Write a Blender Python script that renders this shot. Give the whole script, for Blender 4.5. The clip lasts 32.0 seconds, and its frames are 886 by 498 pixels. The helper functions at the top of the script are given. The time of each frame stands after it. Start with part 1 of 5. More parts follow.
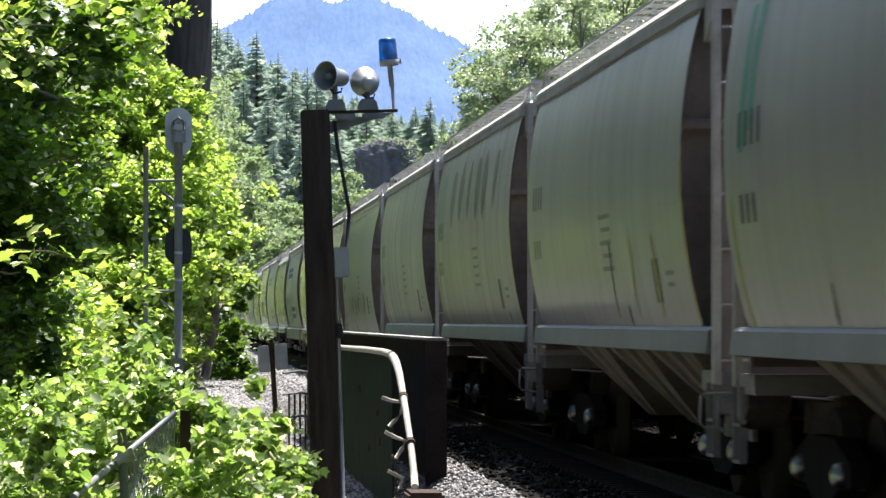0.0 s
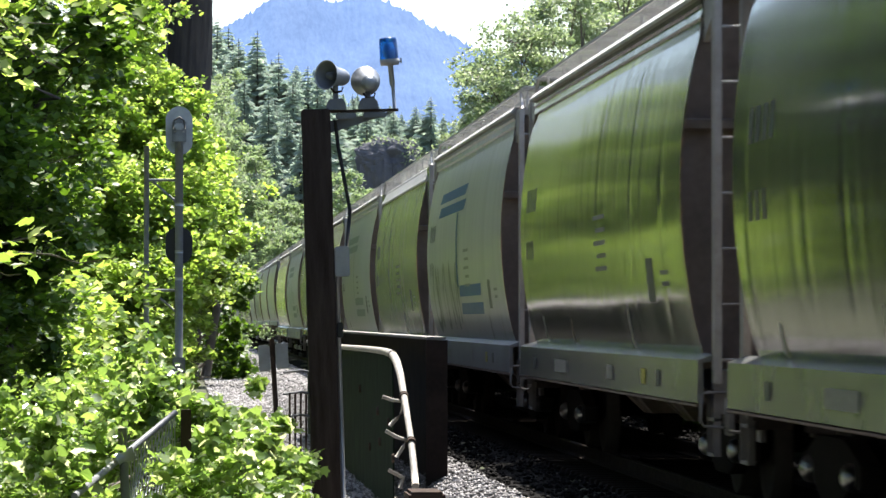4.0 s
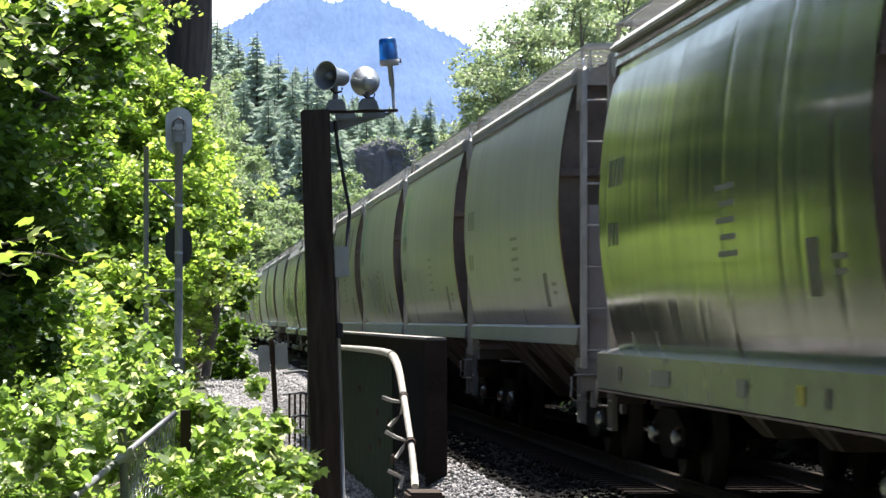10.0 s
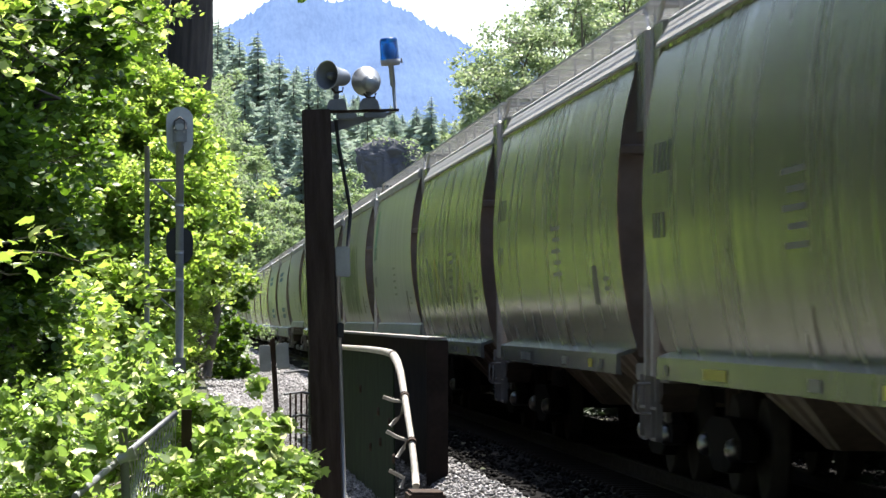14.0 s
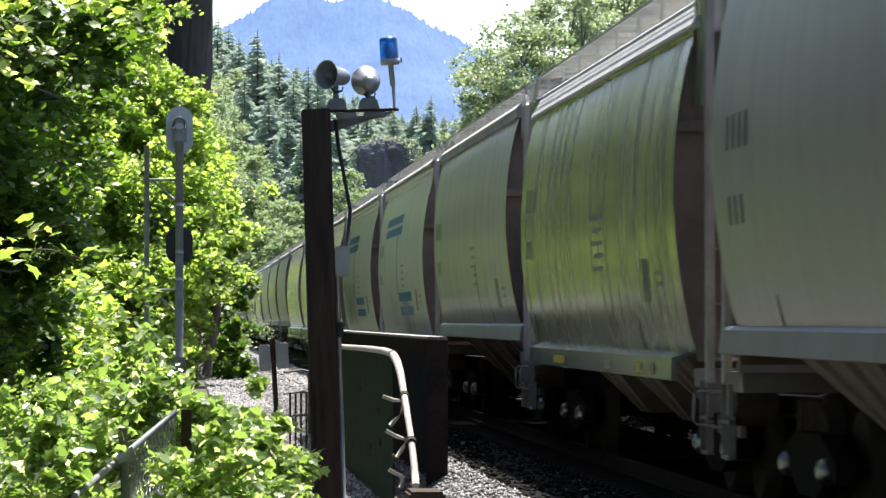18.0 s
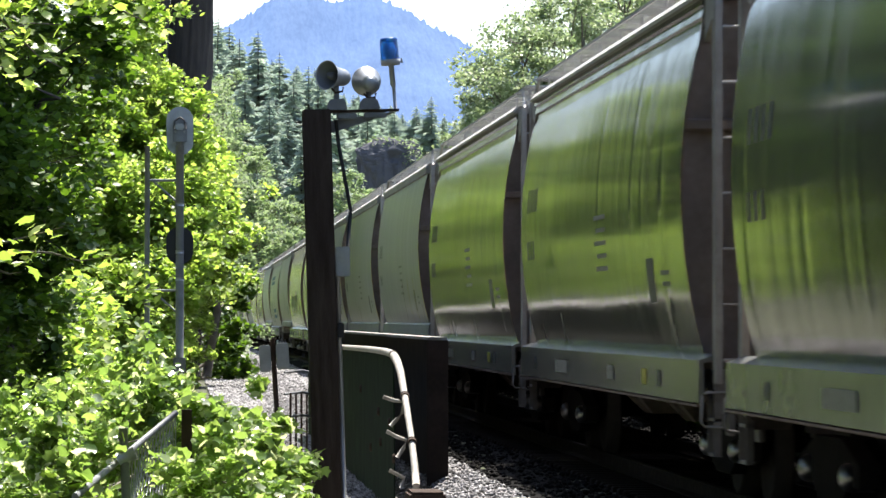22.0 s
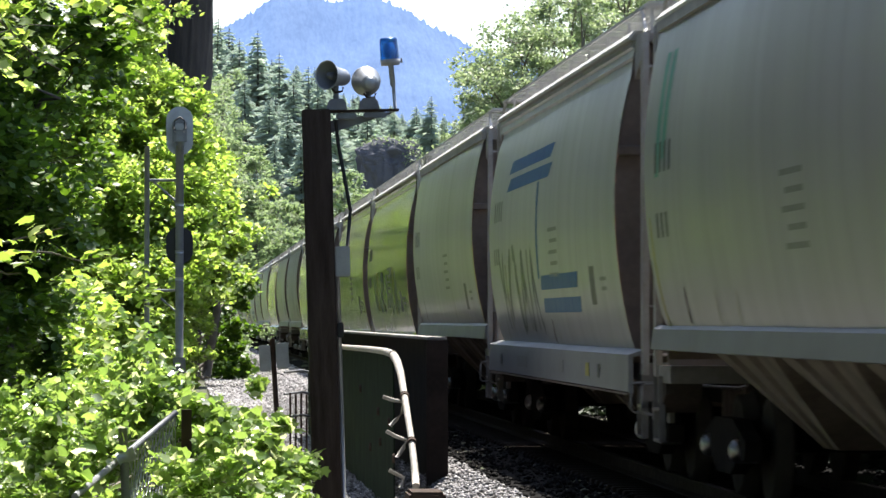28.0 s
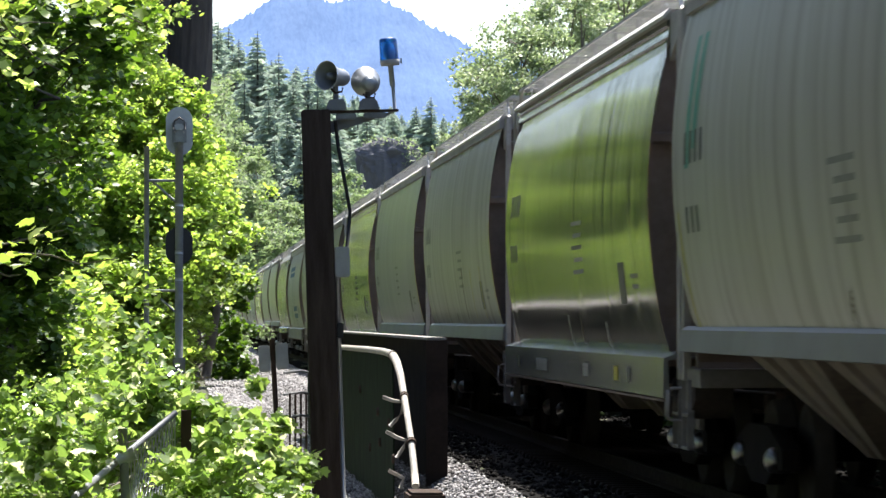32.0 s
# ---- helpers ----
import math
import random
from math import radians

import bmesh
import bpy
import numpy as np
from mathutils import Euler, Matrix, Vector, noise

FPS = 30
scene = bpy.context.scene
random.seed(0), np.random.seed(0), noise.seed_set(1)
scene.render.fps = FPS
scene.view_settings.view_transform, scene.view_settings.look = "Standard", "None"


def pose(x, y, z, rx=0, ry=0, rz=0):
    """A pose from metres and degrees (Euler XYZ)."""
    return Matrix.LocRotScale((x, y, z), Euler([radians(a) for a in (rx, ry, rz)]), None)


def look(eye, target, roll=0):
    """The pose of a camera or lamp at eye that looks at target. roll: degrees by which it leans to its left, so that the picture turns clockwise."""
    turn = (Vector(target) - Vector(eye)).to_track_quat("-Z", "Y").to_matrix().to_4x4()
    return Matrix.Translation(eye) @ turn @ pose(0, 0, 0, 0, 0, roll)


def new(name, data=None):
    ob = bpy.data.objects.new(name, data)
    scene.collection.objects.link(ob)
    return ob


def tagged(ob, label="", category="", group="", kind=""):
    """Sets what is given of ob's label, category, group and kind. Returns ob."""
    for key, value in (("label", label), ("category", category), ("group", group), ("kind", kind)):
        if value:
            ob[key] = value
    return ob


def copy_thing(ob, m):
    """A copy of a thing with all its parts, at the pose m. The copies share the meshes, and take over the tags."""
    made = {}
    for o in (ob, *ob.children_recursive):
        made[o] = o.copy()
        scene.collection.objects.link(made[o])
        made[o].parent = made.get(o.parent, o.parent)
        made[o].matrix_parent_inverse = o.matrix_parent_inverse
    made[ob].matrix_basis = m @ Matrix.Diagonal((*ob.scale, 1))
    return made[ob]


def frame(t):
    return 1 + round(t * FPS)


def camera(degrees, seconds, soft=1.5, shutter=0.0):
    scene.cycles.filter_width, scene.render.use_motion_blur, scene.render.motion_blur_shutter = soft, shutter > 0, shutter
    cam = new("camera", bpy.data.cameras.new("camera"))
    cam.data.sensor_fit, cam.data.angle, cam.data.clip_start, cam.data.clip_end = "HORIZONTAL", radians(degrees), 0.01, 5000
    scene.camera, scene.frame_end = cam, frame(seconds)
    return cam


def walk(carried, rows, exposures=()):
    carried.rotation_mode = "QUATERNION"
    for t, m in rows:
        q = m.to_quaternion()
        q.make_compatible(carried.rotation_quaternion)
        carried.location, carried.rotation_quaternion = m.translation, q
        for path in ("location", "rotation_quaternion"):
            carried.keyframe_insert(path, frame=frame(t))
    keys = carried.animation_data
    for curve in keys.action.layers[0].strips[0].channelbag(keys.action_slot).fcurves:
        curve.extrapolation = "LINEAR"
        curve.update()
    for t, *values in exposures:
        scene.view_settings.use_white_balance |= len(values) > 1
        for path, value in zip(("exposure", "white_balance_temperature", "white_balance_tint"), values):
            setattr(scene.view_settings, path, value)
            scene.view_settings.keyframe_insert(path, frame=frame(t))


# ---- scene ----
# The lens, and a camera on a stand beside the line. x: to the right of the line of sight along the track, y: along the track, z: above the rail head.
cam = camera(13.5, 32.0, soft=1.5, shutter=0.25)
EYE = (0.0, 0.0, 1.58)
walk(cam, [
    (0.0, pose(*EYE, 91.0951, 0.000, -3.9687)), (0.5, pose(*EYE, 91.0914, 0.000, -3.9649)), (1.0, pose(*EYE, 91.0914, 0.000, -3.9668)), (1.5, pose(*EYE, 91.0951, 0.000, -3.9497)), (2.0, pose(*EYE, 91.0877, 0.000, -3.9649)),
    (2.5, pose(*EYE, 91.0914, 0.000, -3.9516)), (3.0, pose(*EYE, 91.0970, 0.000, -3.9555)), (3.5, pose(*EYE, 91.0839, 0.000, -3.9611)), (5.5, pose(*EYE, 91.0861, 0.000, -3.9500)), (6.0, pose(*EYE, 91.0933, 0.000, -3.9536)),
    (6.5, pose(*EYE, 91.0968, 0.000, -3.9573)), (7.0, pose(*EYE, 91.0838, 0.000, -3.9718)), (7.5, pose(*EYE, 91.0896, 0.000, -3.9572)), (8.0, pose(*EYE, 91.0945, 0.000, -3.9597)), (8.5, pose(*EYE, 91.0789, 0.000, -3.9608)),
    (9.0, pose(*EYE, 91.0824, 0.000, -3.9670)), (9.5, pose(*EYE, 91.0945, 0.000, -3.9332)), (10.0, pose(*EYE, 91.0922, 0.000, -3.9646)), (10.5, pose(*EYE, 91.1041, 0.000, -3.9657)), (11.0, pose(*EYE, 91.0933, 0.000, -3.9488)),
    (11.5, pose(*EYE, 91.0789, 0.000, -3.9476)), (12.0, pose(*EYE, 91.0813, 0.000, -3.9813)), (12.5, pose(*EYE, 91.0838, 0.000, -3.9501)), (13.0, pose(*EYE, 91.0920, 0.000, -3.9441)), (13.5, pose(*EYE, 91.0861, 0.000, -3.9477)),
    (15.5, pose(*EYE, 91.0935, 0.000, -3.9532)), (16.0, pose(*EYE, 91.0867, 0.000, -3.9769)), (16.5, pose(*EYE, 91.0909, 0.000, -3.9437)), (17.0, pose(*EYE, 91.0909, 0.000, -3.9424)), (17.5, pose(*EYE, 91.0843, 0.000, -3.9544)),
    (18.0, pose(*EYE, 91.0803, 0.000, -3.9544)), (18.5, pose(*EYE, 91.0882, 0.000, -3.9491)), (19.0, pose(*EYE, 91.0869, 0.000, -3.9742)), (19.5, pose(*EYE, 91.0830, 0.000, -3.9637)), (20.0, pose(*EYE, 91.0815, 0.000, -3.9690)),
    (20.5, pose(*EYE, 91.0855, 0.000, -3.9611)), (21.0, pose(*EYE, 91.0896, 0.000, -3.9624)), (21.5, pose(*EYE, 91.0934, 0.000, -3.9450)), (22.0, pose(*EYE, 91.0869, 0.000, -3.9479)), (22.5, pose(*EYE, 91.0869, 0.000, -3.9677)),
    (23.0, pose(*EYE, 91.0973, 0.000, -3.9530)), (23.5, pose(*EYE, 91.1106, 0.000, -3.9384)), (24.0, pose(*EYE, 91.0921, 0.000, -3.9596)), (24.5, pose(*EYE, 91.0934, 0.000, -3.9530)), (25.0, pose(*EYE, 91.0948, 0.000, -3.9478)),
    (25.5, pose(*EYE, 91.0935, 0.000, -3.9663)), (27.5, pose(*EYE, 91.0814, 0.000, -3.9742)), (28.0, pose(*EYE, 91.0852, 0.000, -3.9515)), (28.5, pose(*EYE, 91.0833, 0.000, -3.9553)), (29.0, pose(*EYE, 91.0871, 0.000, -3.9687)),
    (29.5, pose(*EYE, 91.0928, 0.000, -3.9590)), (30.0, pose(*EYE, 91.0965, 0.000, -3.9572)), (30.5, pose(*EYE, 91.0872, 0.000, -3.9648)), (31.0, pose(*EYE, 91.0814, 0.000, -3.9611)), (31.5, pose(*EYE, 91.0909, 0.000, -3.9477)),
    (32.0, pose(*EYE, 91.0908, 0.000, -3.9574)),
])

# ---- world and sun ----
SUN_EL, SUN_X, SUN_Y = 62.0, 0.27, 0.963
world = bpy.data.worlds.new("world")
scene.world = world
world.use_nodes = True
wn = world.node_tree.nodes
sky = wn.new("ShaderNodeTexSky")
sky.sky_type, sky.sun_disc = "NISHITA", False
sky.sun_elevation, sky.sun_rotation = radians(SUN_EL), math.atan2(SUN_X, SUN_Y)
sky.air_density, sky.dust_density = 1.0, 1.3
world.node_tree.links.new(sky.outputs[0], wn["Background"].inputs[0])
wn["Background"].inputs[1].default_value = 0.118
sun = new("sun", bpy.data.lights.new("sun", "SUN"))
sun.data.energy, sun.data.angle, sun.data.color = 5.0, radians(0.5), (1.0, 0.95, 0.86)
sun.matrix_world = look((40 * SUN_X, 40 * SUN_Y, 40 * math.tan(radians(SUN_EL))), (0, 0, 0))
scene.view_settings.exposure = 1.25


# ---- materials ----
def mat(name, color, rough=0.6, metal=0.0, color2=None, scale=6.0, fine=60.0, bump=0.15, rnd=0.0, spread=0.5, stretch=(1, 1, 1), coat=0.0):
    """A surface with two scales of colour change, fine relief, and a change from object to object."""
    m = bpy.data.materials.new(name)
    m.use_nodes = True
    n, l = m.node_tree.nodes, m.node_tree.links
    p = n["Principled BSDF"]
    tc, mp = n.new("ShaderNodeTexCoord"), n.new("ShaderNodeMapping")
    mp.inputs["Scale"].default_value = stretch
    l.new(tc.outputs["Object"], mp.inputs[0])
    big, small = n.new("ShaderNodeTexNoise"), n.new("ShaderNodeTexNoise")
    for tex, s, det in ((big, scale, 5.0), (small, fine, 3.0)):
        tex.inputs["Scale"].default_value, tex.inputs["Detail"].default_value = s, det
        l.new(mp.outputs[0], tex.inputs["Vector"])
    add = n.new("ShaderNodeMath")
    add.operation = "MULTIPLY_ADD"
    l.new(small.outputs[0], add.inputs[0])
    add.inputs[1].default_value = 0.35
    l.new(big.outputs[0], add.inputs[2])
    ramp = n.new("ShaderNodeMapRange")
    ramp.inputs[1].default_value, ramp.inputs[2].default_value = 0.67 - spread / 2, 0.67 + spread / 2
    l.new(add.outputs[0], ramp.inputs[0])
    mix = n.new("ShaderNodeMix")
    mix.data_type = "RGBA"
    mix.inputs[6].default_value = (*color, 1)
    mix.inputs[7].default_value = (*(color2 or [c * 0.6 for c in color]), 1)
    l.new(ramp.outputs[0], mix.inputs[0])
    out = mix.outputs[2]
    if rnd:
        info, hsv, ra = n.new("ShaderNodeObjectInfo"), n.new("ShaderNodeHueSaturation"), n.new("ShaderNodeMapRange")
        ra.inputs[3].default_value, ra.inputs[4].default_value = 1 - rnd, 1 + rnd
        l.new(info.outputs["Random"], ra.inputs[0])
        l.new(ra.outputs[0], hsv.inputs["Value"])
        l.new(out, hsv.inputs["Color"])
        out = hsv.outputs[0]
    l.new(out, p.inputs["Base Color"])
    p.inputs["Roughness"].default_value, p.inputs["Metallic"].default_value = rough, metal
    p.inputs["Coat Weight"].default_value = coat
    if bump:
        b = n.new("ShaderNodeBump")
        b.inputs["Strength"].default_value, b.inputs["Distance"].default_value = bump, 0.02
        l.new(add.outputs[0], b.inputs["Height"])
        l.new(b.outputs[0], p.inputs["Normal"])
    return m


def leafy(name, color, color2, through_share=0.45, gloss=0.5, tint=(1.0, 1.0, 0.35), pale=None):
    """Leaves: each leaf its own green, light passing through them."""
    m = bpy.data.materials.new(name)
    m.use_nodes = True
    n, l = m.node_tree.nodes, m.node_tree.links
    p = n["Principled BSDF"]
    geo, mix = n.new("ShaderNodeNewGeometry"), n.new("ShaderNodeMix")
    mix.data_type = "RGBA"
    mix.inputs[6].default_value, mix.inputs[7].default_value = (*color, 1), (*color2, 1)
    l.new(geo.outputs["Random Per Island"], mix.inputs[0])
    out = mix.outputs[2]
    if pale:
        step, top = n.new("ShaderNodeMapRange"), n.new("ShaderNodeMix")
        step.inputs[1].default_value, step.inputs[2].default_value = 0.82, 0.96
        top.data_type = "RGBA"
        top.inputs[7].default_value = (*pale, 1)
        l.new(geo.outputs["Random Per Island"], step.inputs[0])
        l.new(step.outputs[0], top.inputs[0])
        l.new(out, top.inputs[6])
        out = top.outputs[2]
    l.new(out, p.inputs["Base Color"])
    p.inputs["Roughness"].default_value = gloss
    tr, ms, br = n.new("ShaderNodeBsdfTranslucent"), n.new("ShaderNodeMixShader"), n.new("ShaderNodeMix")
    br.data_type, br.blend_type = "RGBA", "MULTIPLY"
    br.inputs[0].default_value = 1.0
    br.inputs[7].default_value = (2.0 * tint[0], 2.0 * tint[1], 2.0 * tint[2], 1)
    l.new(out, br.inputs[6])
    l.new(br.outputs[2], tr.inputs[0])
    ms.inputs[0].default_value = through_share
    l.new(p.outputs[0], ms.inputs[1])
    l.new(tr.outputs[0], ms.inputs[2])
    l.new(ms.outputs[0], n["Material Output"].inputs[0])
    return m


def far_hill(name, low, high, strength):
    """Distance: wooded slopes, the blue haze of the air put into their emission. Single trees and whole stands vary."""
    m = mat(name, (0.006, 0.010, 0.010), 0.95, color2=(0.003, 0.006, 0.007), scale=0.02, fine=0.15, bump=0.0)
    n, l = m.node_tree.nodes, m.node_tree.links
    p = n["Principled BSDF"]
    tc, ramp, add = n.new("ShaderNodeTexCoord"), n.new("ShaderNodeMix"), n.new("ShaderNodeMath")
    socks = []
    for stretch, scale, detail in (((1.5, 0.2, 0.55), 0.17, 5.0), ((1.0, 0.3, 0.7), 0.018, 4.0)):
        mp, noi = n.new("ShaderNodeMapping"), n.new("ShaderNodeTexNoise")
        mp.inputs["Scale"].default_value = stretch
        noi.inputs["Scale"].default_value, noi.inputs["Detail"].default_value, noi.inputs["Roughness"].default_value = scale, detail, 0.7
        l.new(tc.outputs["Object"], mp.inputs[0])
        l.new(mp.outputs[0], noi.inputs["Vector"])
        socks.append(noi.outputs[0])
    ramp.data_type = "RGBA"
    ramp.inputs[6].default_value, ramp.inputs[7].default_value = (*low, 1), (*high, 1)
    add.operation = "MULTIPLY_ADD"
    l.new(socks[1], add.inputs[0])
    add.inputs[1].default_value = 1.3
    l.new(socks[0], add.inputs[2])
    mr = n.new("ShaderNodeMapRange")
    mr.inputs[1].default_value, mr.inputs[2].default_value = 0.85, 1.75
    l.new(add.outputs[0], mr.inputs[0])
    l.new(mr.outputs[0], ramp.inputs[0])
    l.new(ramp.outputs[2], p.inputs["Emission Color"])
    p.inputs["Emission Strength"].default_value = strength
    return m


M_TIMBER = mat("creosoted_timber", (0.030, 0.021, 0.018), 0.85, color2=(0.07, 0.052, 0.045), scale=3, fine=40, bump=0.5, stretch=(6, 6, 0.6))
# Ties darker than the other timber: shade under the train put into the colour.
M_TIE = mat("train_shade_timber", (0.014, 0.011, 0.010), 0.95, color2=(0.026, 0.020, 0.017), scale=3, fine=40, bump=0.5)
M_GALV = mat("galvanised_steel", (0.42, 0.43, 0.44), 0.45, 0.6, color2=(0.30, 0.31, 0.32), scale=5)
M_GALV_DULL = mat("weathered_grey_steel", (0.22, 0.23, 0.24), 0.6, 0.3, color2=(0.14, 0.14, 0.15), scale=5)
M_DARK = mat("dark_rusty_steel", (0.045, 0.036, 0.032), 0.75, 0.2, color2=(0.08, 0.055, 0.042), scale=4, bump=0.3)
M_BLACK = mat("black_paint", (0.015, 0.015, 0.018), 0.55, bump=0.05)
M_GREEN = mat("weathered_green_paint", (0.022, 0.042, 0.020), 0.85, color2=(0.008, 0.012, 0.008), scale=2.2, bump=0.2)
M_CREAM = mat("cream_flange_paint", (0.52, 0.50, 0.46), 0.65, color2=(0.30, 0.26, 0.22), scale=8, bump=0.25)
M_SOIL = mat("forest_soil", (0.07, 0.06, 0.04), 0.95, color2=(0.05, 0.07, 0.03), scale=1.0, fine=12, bump=0.6)
M_BARK = mat("fir_bark", (0.035, 0.030, 0.030), 0.9, color2=(0.065, 0.052, 0.045), scale=3, fine=14, bump=1.0, stretch=(3, 3, 0.5))
M_TWIG = mat("alder_bark", (0.11, 0.09, 0.07), 0.85, color2=(0.18, 0.16, 0.13), scale=5, fine=30, bump=0.4)
M_ROCK = mat("basalt", (0.12, 0.115, 0.135), 0.9, color2=(0.075, 0.075, 0.09), scale=0.25, fine=1.5, bump=0.8)
M_LEAF = leafy("maple_leaves", (0.145, 0.235, 0.045), (0.285, 0.375, 0.09), 0.6, 0.34, (1.03, 1.0, 0.65), (0.38, 0.45, 0.23))
# Dark copy of the maple leaves, the wood's shade put into the greens.
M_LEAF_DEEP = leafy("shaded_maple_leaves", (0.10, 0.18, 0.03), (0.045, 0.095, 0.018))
M_BRAMBLE = leafy("bramble_leaves", (0.115, 0.20, 0.05), (0.24, 0.335, 0.10), 0.5, 0.25, (1.04, 1.0, 0.65), (0.48, 0.52, 0.42))
M_ADDED_DARK = leafy("added_dark_sprays", (0.035, 0.07, 0.022), (0.02, 0.045, 0.014), 0.25, 0.6, (0.95, 1.0, 0.5))
M_COTTON = leafy("cottonwood_leaves", (0.155, 0.205, 0.10), (0.27, 0.31, 0.21), 0.4, 0.34, (0.95, 1.0, 0.75), (0.55, 0.57, 0.50))
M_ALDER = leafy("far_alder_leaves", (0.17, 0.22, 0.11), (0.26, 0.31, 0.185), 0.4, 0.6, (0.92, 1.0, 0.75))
# Needles paler and greyer than real ones: distance haze mixed into their colour.
M_FIR_HAZED = leafy("hazed_fir_needles", (0.32, 0.36, 0.31), (0.25, 0.295, 0.27), 0.5, 0.7, (0.95, 1.0, 0.9))
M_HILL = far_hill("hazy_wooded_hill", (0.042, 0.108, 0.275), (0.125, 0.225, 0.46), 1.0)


# ---- mesh helpers ----
def part(name, bm, material, parent=None, label=""):
    """Links a bmesh, or the data of a mesh, as one mesh object."""
    if isinstance(bm, bmesh.types.BMesh):
        me = bpy.data.meshes.new(name)
        bm.to_mesh(me)
        bm.free()
    else:
        me = bm
    if not me.materials:
        me.materials.append(material)
    ob = new(name, me)
    if parent is not None:
        ob.parent = parent
    if label:
        ob["label"] = label
    return ob


def box(bm, x0, x1, y0, y1, z0, z1, bevel=0.0):
    """A box between the corners, its edges rounded by bevel."""
    r = bmesh.ops.create_cube(bm, size=1.0)
    vs = r["verts"]
    for v in vs:
        v.co = Vector(((x0 + x1) / 2 + v.co.x * (x1 - x0), (y0 + y1) / 2 + v.co.y * (y1 - y0), (z0 + z1) / 2 + v.co.z * (z1 - z0)))
    if bevel:
        es = list({e for v in vs for e in v.link_edges})
        bmesh.ops.bevel(bm, geom=es, offset=bevel, segments=2, affect="EDGES")
    return bm


def boxed(*a, bevel=0.0):
    return box(bmesh.new(), *a, bevel=bevel)


def tube(bm, pts, r, n=8, taper=None):
    """A round bar through the points; r may be one radius or one for each point."""
    pts = [Vector(p) for p in pts]
    rs = r if isinstance(r, (list, tuple)) else [r] * len(pts)
    rings = []
    for i, p in enumerate(pts):
        d = (pts[min(i + 1, len(pts) - 1)] - pts[max(i - 1, 0)]).normalized()
        a = d.cross(Vector((0, 0, 1)) if abs(d.z) < 0.9 else Vector((1, 0, 0))).normalized()
        b = d.cross(a)
        rings.append([bm.verts.new(p + rs[i] * (math.cos(k * 2 * math.pi / n) * a + math.sin(k * 2 * math.pi / n) * b)) for k in range(n)])
    for u, w in zip(rings, rings[1:]):
        for k in range(n):
            f = bm.faces.new((u[k], u[(k + 1) % n], w[(k + 1) % n], w[k]))
            f.smooth = True
    bm.faces.new(rings[0])
    bm.faces.new(rings[-1][::-1])
    return bm


def tubed(pts, r, n=8):
    return tube(bmesh.new(), pts, r, n)


def lathe(bm, profile, axis_m, n=20):
    """Turns a profile of (radius, height) about the z axis of axis_m."""
    rings = [[bm.verts.new(axis_m @ Vector((r * math.cos(k * 2 * math.pi / n), r * math.sin(k * 2 * math.pi / n), h))) for k in range(n)] for r, h in profile]
    for u, w in zip(rings, rings[1:]):
        for k in range(n):
            f = bm.faces.new((u[k], u[(k + 1) % n], w[(k + 1) % n], w[k]))
            f.smooth = True
    return bm


def prism(bm, outline, y0, y1, axis="y"):
    """Extrudes an outline of (x, z) from y0 to y1."""
    def at(a, c, t):
        return (a, t, c) if axis == "y" else (t, a, c)
    u = [bm.verts.new(at(a, c, y0)) for a, c in outline]
    w = [bm.verts.new(at(a, c, y1)) for a, c in outline]
    n = len(outline)
    for k in range(n):
        bm.faces.new((u[k], u[(k + 1) % n], w[(k + 1) % n], w[k]))
    bm.faces.new(u[::-1])
    bm.faces.new(w)
    bmesh.ops.recalc_face_normals(bm, faces=bm.faces[:])
    return bm


def raw_mesh(name, verts, faces, smooth=False):
    """A mesh from arrays; all faces have the same number of corners."""
    verts, faces = np.asarray(verts, np.float32), np.asarray(faces, np.int32)
    me = bpy.data.meshes.new(name)
    k = faces.shape[1]
    me.vertices.add(len(verts))
    me.vertices.foreach_set("co", verts.ravel())
    me.loops.add(faces.size)
    me.loops.foreach_set("vertex_index", faces.ravel())
    me.polygons.add(len(faces))
    me.polygons.foreach_set("loop_start", np.arange(0, faces.size, k, dtype=np.int32))
    me.polygons.foreach_set("loop_total", np.full(len(faces), k, np.int32))
    if smooth:
        me.polygons.foreach_set("use_smooth", np.ones(len(faces), bool))
    me.update(calc_edges=True)
    me.validate()
    return me


LEAF_SHAPE = np.array([(0, 0, 0), (0.30, 0.22, 0.05), (0.42, 0.62, 0.02), (0, 1.0, -0.08), (-0.42, 0.62, 0.02), (-0.30, 0.22, 0.05)])
LEAF_FACES = np.array([(0, 1, 2, 3), (0, 3, 4, 5)])
LOBED_SHAPE = np.array([(0, 0, 0), (0.40, 0.12, 0.04), (0.30, 0.36, 0.06), (0.46, 0.60, 0.0), (0.20, 0.70, 0.03), (0, 1.02, -0.12), (-0.20, 0.70, 0.03), (-0.46, 0.60, 0.0), (-0.30, 0.36, 0.06), (-0.40, 0.12, 0.04)])
LOBED_FACES = np.array([(0, 1, 2, 3), (0, 3, 4, 5), (0, 5, 6, 7), (0, 7, 8, 9)])
QUAD_SHAPE = np.array([(0, 0, 0), (0.36, 0.5, 0.06), (0, 1.0, -0.04), (-0.36, 0.5, 0.06)])
QUAD_FACES = np.array([(0, 1, 2, 3)])


